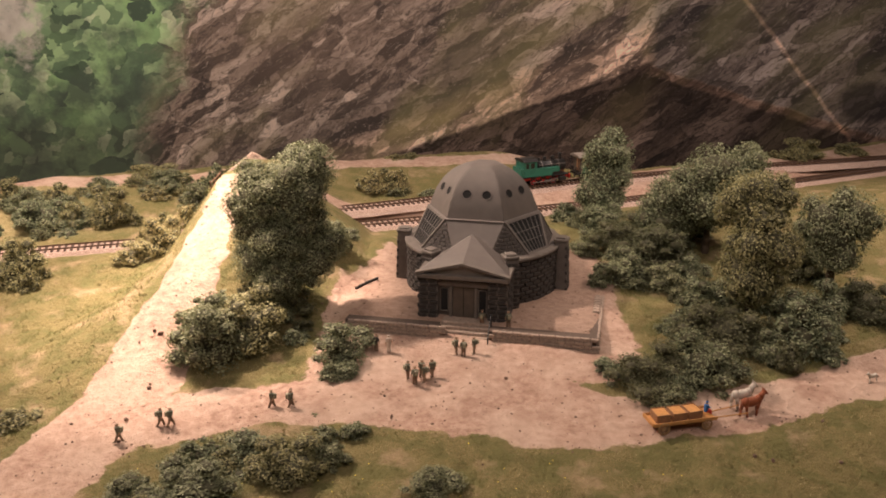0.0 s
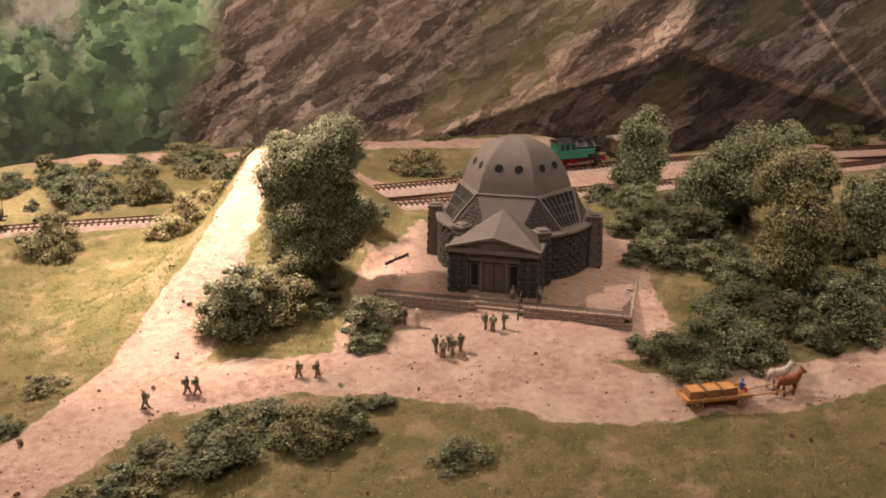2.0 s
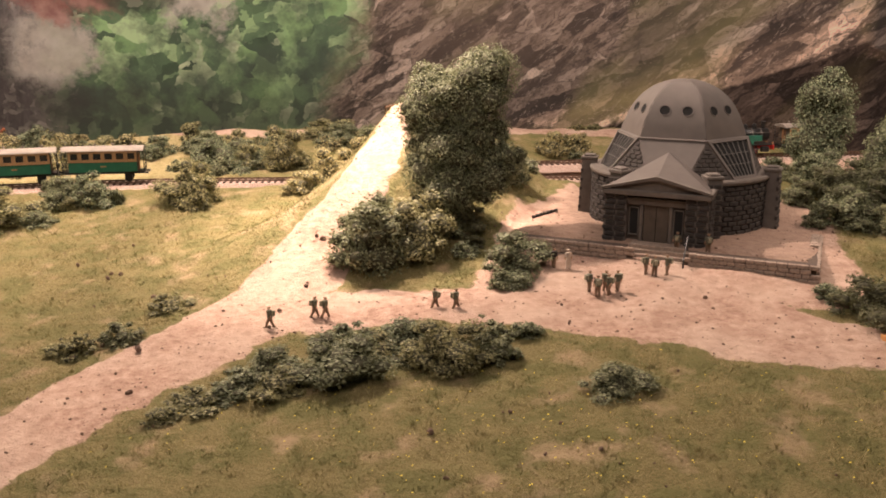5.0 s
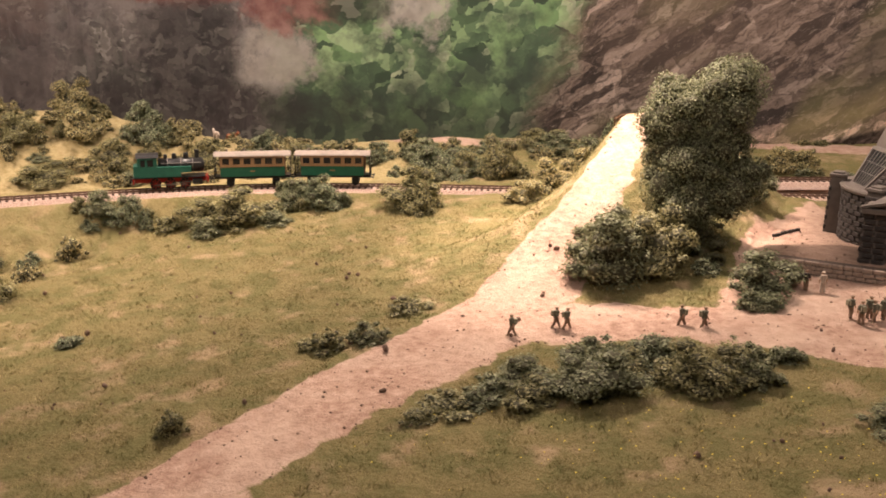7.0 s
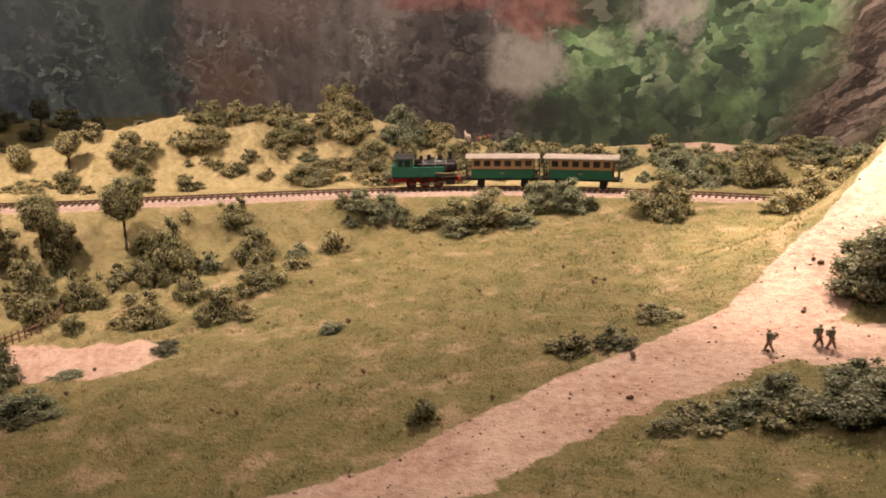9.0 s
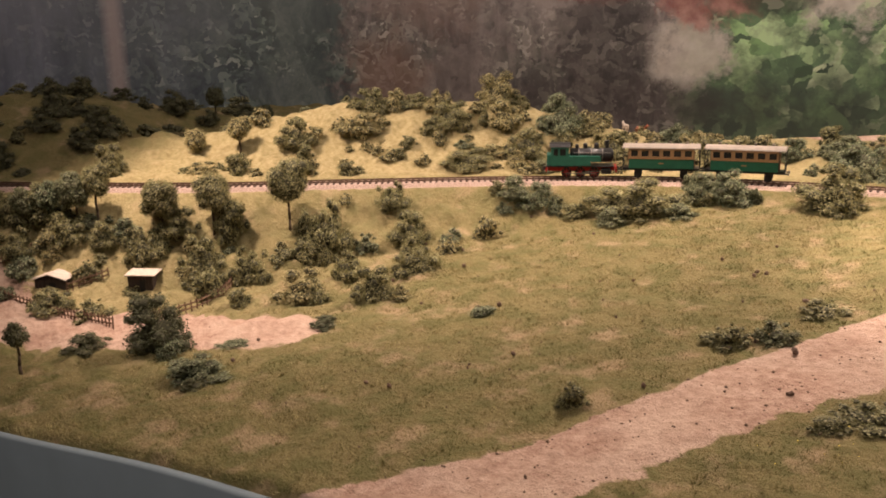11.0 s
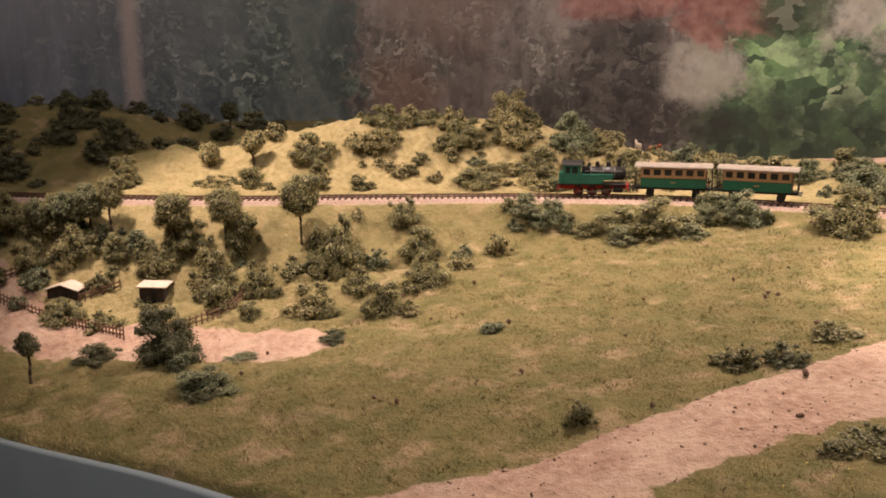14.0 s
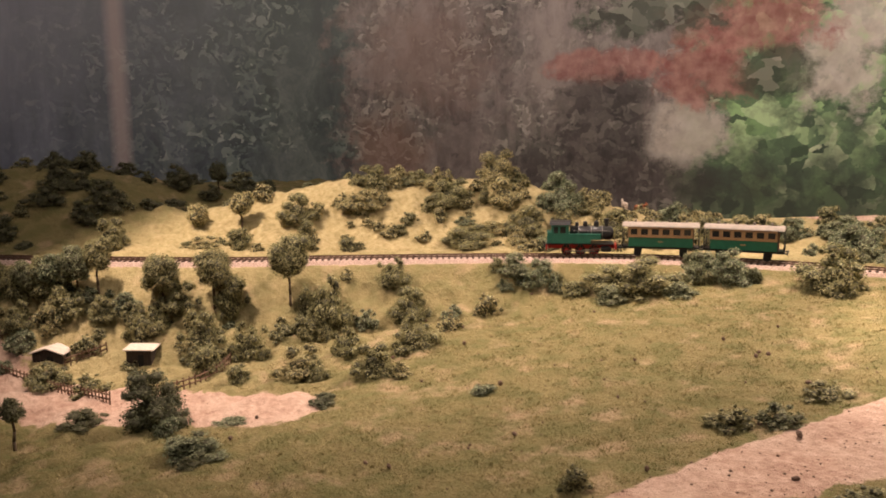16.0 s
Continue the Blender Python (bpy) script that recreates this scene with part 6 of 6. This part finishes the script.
HIKER = "tiny painted model hiker with rucksack on the path"
for x, y, a in ((-0.337, 0.838, 185), (-0.301, 0.863, 5), (-0.290, 0.862, 10), (-0.185, 0.885, 172), (-0.165, 0.883, 15)):
    figurine("hiker_figurine", x, y, a, HIKER, CLOTH_KHAKI)
for x, y, a in ((-0.040, 0.929, 40), (-0.031, 0.916, 110), (-0.020, 0.920, 190), (-0.012, 0.930, 230), (-0.024, 0.930, 300)):
    figurine("hiker_figurine", x, y, a, "tiny painted model hiker standing in a close group", CLOTH_KHAKI, stride=0.08)
for x, y, a in ((0.015, 0.978, 30), (0.024, 0.973, 100), (0.037, 0.979, 200)):
    figurine("hiker_figurine", x, y, a, "tiny painted model hiker at the foot of the steps", CLOTH_KHAKI, stride=0.08)
figurine("visitor_figurine", -0.080, 0.995, 60, "tiny dark model visitor beside the bush", CLOTH_DARK, stride=0.05, pack=False)
figurine("visitor_figurine", -0.064, 0.991, 120, "tiny model visitor in pale clothes", CLOTH_PALE, CLOTH_PALE, 0.05, False)
figurine("hiker_figurine", 0.048, 1.034, 80, "tiny painted model hiker on the terrace", CLOTH_KHAKI, stride=0.06)
figurine("hiker_figurine", 0.080, 1.028, 100, "tiny painted model hiker on the terrace", CLOTH_KHAKI, stride=0.06)


def animal(name, x, y, turn, label, coat, size=0.026, legs=None):
    """A plain four-legged model animal, one mesh, facing +x; size is its length."""
    bm = bmesh.new()
    ball(bm, (0, 0, 0.62), (0.46, 0.19, 0.21), 12)
    ball(bm, (0.32, 0, 0.66), (0.2, 0.17, 0.21), 10)
    ball(bm, (-0.32, 0, 0.66), (0.2, 0.18, 0.21), 10)
    rod(bm, (0.40, 0, 0.70), (0.60, 0, 1.02), 0.15, 0.09, 9)
    rod(bm, (0.56, 0, 1.03), (0.78, 0, 0.86), 0.095, 0.06, 8)
    for s in (-1, 1):
        rod(bm, (0.56, s * 0.05, 1.08), (0.55, s * 0.06, 1.19), 0.03, 0.01, 5)
        for q, lift in ((0.32, s * 0.10), (-0.34, -s * 0.12)):
            rod(bm, (q, s * 0.10, 0.55), (q + lift * 0.5, s * 0.1, 0.28), 0.085, 0.05, 7)
            rod(bm, (q + lift * 0.5, s * 0.1, 0.28), (q + lift, s * 0.1, 0.0), 0.045, 0.055, 7)
    rod(bm, (-0.48, 0, 0.72), (-0.60, 0, 0.30), 0.05, 0.02, 6)
    bmesh.ops.transform(bm, matrix=Matrix.Scale(size / 1.2, 4), verts=bm.verts[:])
    ob = part(name, bm, coat, flat=False)
    ob.matrix_world = pose(x, y, float(height(x, y)) + 0.0008, 0, 0, turn)
    return tagged(ob, label, "figurine", "model animals")


animal("horse_figurine", 0.322, 0.852, 22, "bay model horse harnessed to the flat cart", HORSE_BAY, 0.030)
animal("horse_figurine", 0.316, 0.866, 22, "pale grey model horse harnessed to the flat cart", HORSE_GREY, 0.030)
animal("cow_figurine", -1.114, 1.456, 150, "white model cow grazing among the bushes", CLOTH_PALE, 0.024)
animal("cow_figurine", -1.092, 1.474, 20, "red-brown model cow grazing among the bushes", HORSE_BAY, 0.024)
animal("dog_figurine", 0.478, 0.917, 200, "small brown model dog on the track", HORSE_GREY, 0.014)


def cart():
    turn = 14
    x, y = 0.243, 0.832
    z = float(height(x, y))
    c = thing("flat_cart", "orange-brown flat wooden farm cart on four wheels", "cart", pose(x, y, z + 0.0008, 0, 0, turn))
    bm = bmesh.new()
    box(bm, (0, 0, 0.0098), (0.070, 0.024, 0.0022), 0.0004)
    bed = part("bed", bm, WOOD_ORANGE, c)
    for s in (-1, 1):
        bm = bmesh.new()
        box(bm, (0, s * 0.0122, 0.0115), (0.071, 0.0012, 0.0036), 0.0003)
        part("side_board", bm, WOOD_ORANGE, c)
    bm = bmesh.new()
    box(bm, (-0.0355, 0, 0.012), (0.0012, 0.0245, 0.0044), 0.0003)
    part("tail_board", bm, WOOD_ORANGE, c)
    for px, r in ((-0.024, 0.0066), (0.024, 0.0058)):
        bm = bmesh.new()
        rod(bm, (px, -0.012, r), (px, 0.012, r), 0.0008, n=6)
        part("axle", bm, WOOD_BROWN, c)
        for s in (-1, 1):
            bm = bmesh.new()
            ringv = [[bm.verts.new((px + math.cos(a) * q, s * 0.0125 + h, r + math.sin(a) * q)) for q, h in ((r, -0.0008), (r, 0.0008), (r * 0.8, 0.0008), (r * 0.8, -0.0008))] for a in np.linspace(0, 2 * math.pi, 20, endpoint=False)]
            for a, b in zip(ringv, ringv[1:] + ringv[:1]):
                for i in range(4):
                    bm.faces.new((a[i], b[i], b[(i + 1) % 4], a[(i + 1) % 4]))
            for k in range(8):
                a = math.pi * k / 4
                rod(bm, (px, s * 0.0125, r), (px + math.cos(a) * r * 0.85, s * 0.0125, r + math.sin(a) * r * 0.85), 0.0005, n=4)
            bmesh.ops.recalc_face_normals(bm, faces=bm.faces[:])
            part("wheel", bm, COACH_TAN, c, "pale spoked wheel")
    for s in (-1, 1):
        bm = bmesh.new()
        rod(bm, (0.034, s * 0.006, 0.0085), (0.072, s * 0.009, 0.0105), 0.0007, n=5)
        part("shaft", bm, WOOD_ORANGE, c)
    base = pose(x, y, z + 0.0008 + 0.0110, 0, 0, turn)
    for k, px in enumerate((-0.022, -0.004, 0.013)):
        b = thing("crate", "open brown slatted wooden crate on the cart", "crate", base @ pose(px, 0.001, 0, 0, 0, 3 * k - 3), "crates")
        bm = bmesh.new()
        box(bm, (0, 0, 0.0006), (0.015, 0.018, 0.0012))
        part("bottom", bm, WOOD_BROWN, b)
        for s in (-1, 1):
            bm = bmesh.new()
            box(bm, (0, s * 0.0087, 0.0045), (0.015, 0.0008, 0.008), 0.0002)
            part("side", bm, WOOD_BROWN, b)
            bm = bmesh.new()
            box(bm, (s * 0.0072, 0, 0.0045), (0.0008, 0.0166, 0.008), 0.0002)
            part("end", bm, WOOD_BROWN, b)
        bm = bmesh.new()
        box(bm, (0, 0, 0.0072), (0.0136, 0.0164, 0.0008))
        part("slat", bm, WOOD_ORANGE, b)
    bm = bmesh.new()
    k = 0.0215 / 1.75
    rod(bm, (0, 0, 0.0), (0.05, 0, 0.6), 0.18, 0.2, 9, 0)
    ball(bm, (0.08, 0, 0.78), (0.11, 0.10, 0.13), 10, 2)
    ball(bm, (0.08, 0, 0.86), (0.14, 0.14, 0.06), 10, 0)
    for s in (-1, 1):
        rod(bm, (0.0, s * 0.1, 0.05), (0.42, s * 0.12, 0.08), 0.12, 0.1, 7, 1)
        rod(bm, (0.42, s * 0.12, 0.08), (0.46, s * 0.12, -0.35), 0.1, 0.08, 7, 1)
        rod(bm, (0.05, s * 0.2, 0.55), (0.4, s * 0.1, 0.3), 0.06, 0.05, 6, 0)
    bmesh.ops.transform(bm, matrix=Matrix.Scale(k, 4), verts=bm.verts[:])
    d = part("driver_figurine", bm, [CLOTH_BLUE, CLOTH_RED, SKIN_TAN])
    d.matrix_world = base @ pose(0.0285, 0, 0.0025)
    tagged(d, "tiny seated model driver in blue and red on the cart", "figurine", "model figures")


cart()


# ---- valley: huts, fences ----
def hut(x, y, turn, w, d, tall, gabled, label):
    z = min(float(height(x + a * w / 2, y + b * d / 2)) for a in (-1, 1) for b in (-1, 1))
    h = thing("wooden_hut", label, "hut", pose(x, y, z - 0.001, 0, 0, turn), "huts")
    for s in (-1, 1):
        bm = bmesh.new()
        box(bm, (0, s * d / 2, tall / 2), (w, 0.0014, tall))
        wall = part("wall", bm, SHED_WOOD, h)
        for k in range(8):
            bm = bmesh.new()
            box(bm, (-w / 2 + (k + 0.5) * w / 8, s * (d / 2 + 0.0010), tall / 2), (w / 8 * 0.85, 0.0008, tall * 0.98))
            part("plank", bm, SHED_WOOD, wall)
        bm = bmesh.new()
        box(bm, (s * w / 2, 0, tall / 2), (0.0014, d + 0.001, tall))
        part("wall", bm, SHED_WOOD, h)
    bm = bmesh.new()
    box(bm, (w * 0.1, -d / 2 - 0.0016, tall * 0.4), (w * 0.22, 0.001, tall * 0.78), 0.0002)
    part("door", bm, HOLE_BLACK, h, "dark doorway")
    if gabled:
        for s in (-1, 1):
            bm = bmesh.new()
            slope = [(0, tall + 0.008), (s * (w / 2 + 0.005), tall - 0.0005), (s * (w / 2 + 0.005), tall + 0.001), (0, tall + 0.0095)]
            prism(bm, slope, -d / 2 - 0.005, d / 2 + 0.005)
            part("roof", bm, SHED_ROOF, h, "pale brown felt roof")
        for s in (-1, 1):
            bm = bmesh.new()
            prism(bm, [(-w / 2, tall), (w / 2, tall), (0, tall + 0.0078)], s * d / 2 - 0.0006, s * d / 2 + 0.0006)
            part("gable", bm, SHED_WOOD, h)
    else:
        bm = bmesh.new()
        prism(bm, [(-w / 2 - 0.004, tall + 0.002), (w / 2 + 0.006, tall + 0.0005), (w / 2 + 0.006, tall + 0.002), (-w / 2 - 0.004, tall + 0.0035)], -d / 2 - 0.005, d / 2 + 0.005)
        part("roof", bm, SHED_ROOF, h, "pale flat felt roof")


hut(-1.463, 0.503, 40, 0.046, 0.034, 0.019, True, "dark plank hut with a pale low gabled roof")
hut(-1.341, 0.585, 48, 0.034, 0.030, 0.026, False, "dark plank shed with a pale flat roof")


def fence(points, label):
    line = resample(spline(points, 8), 0.0085)
    f = thing("picket_fence", label, "fence", group="fences")
    last = None
    r = random.Random(len(points))
    for i, (x, y) in enumerate(line):
        z = float(height(x, y))
        bm = bmesh.new()
        box(bm, (x, y, z + 0.0065), (0.0016, 0.0016, 0.018), 0.0002, Euler((r.uniform(-0.1, 0.1), r.uniform(-0.1, 0.1), 0)).to_matrix().to_4x4())
        part("post", bm, FENCE_WOOD, f)
        if last is not None:
            for h in (0.005, 0.0115):
                bm = bmesh.new()
                rod(bm, (*last[:2], last[2] + h), (x, y, z + h + r.uniform(-0.0006, 0.0006)), 0.0012, n=4)
                part("rail", bm, FENCE_WOOD, f)
        last = (x, y, z)


fence([(-1.66, 0.385), (-1.534, 0.419), (-1.412, 0.452), (-1.30, 0.472), (-1.214, 0.485)], "low weathered brown fence along the stream bed")
fence([(-1.206, 0.505), (-1.174, 0.557), (-1.182, 0.612), (-1.219, 0.661)], "low weathered brown fence climbing the slope")
fence([(-1.424, 0.504), (-1.41, 0.53), (-1.395, 0.56)], "short weathered brown fence between the huts")
fence([(-1.56, 0.436), (-1.54, 0.47), (-1.527, 0.504)], "short weathered brown fence behind the hut")


# ---- small stones and clods ----
def pebbles():
    bm = bmesh.new()
    bmesh.ops.create_icosphere(bm, subdivisions=1, radius=1)
    for v in bm.verts:
        v.co *= 1 + 0.35 * noise.noise(v.co * 2.1)
    me = bpy.data.meshes.new("pebble")
    bm.to_mesh(me)
    bm.free()
    me.materials.append(PEBBLE)
    r = random.Random(5)
    made = 0
    while made < 260:
        u = r.random()
        if u < 0.35:
            x, y = r.uniform(-0.62, 0.6), r.uniform(0.55, 1.0)
        elif u < 0.6:
            i = r.randrange(len(ROAD))
            x, y = ROAD[i] + np.array((r.gauss(0, 0.035), r.gauss(0, 0.035)))
        else:
            x, y = r.uniform(-1.1, -0.4), r.uniform(0.42, 1.1)
        if y < edge_y(x) + 0.02:
            continue
        k = 0.0008 + 0.0026 * r.random() ** 3.5
        ob = new("pebble", me)
        ob.matrix_world = pose(x, y, float(height(x, y)) + 0.0025 * (u >= 0.6) + k * 0.4, r.uniform(0, 360), r.uniform(0, 360), 0) @ Matrix.Diagonal((k * r.uniform(0.8, 1.5), k, k * 0.8, 1))
        tagged(ob, "small dark brown clod lying on the ground", "pebble", "pebbles")
        made += 1


pebbles()
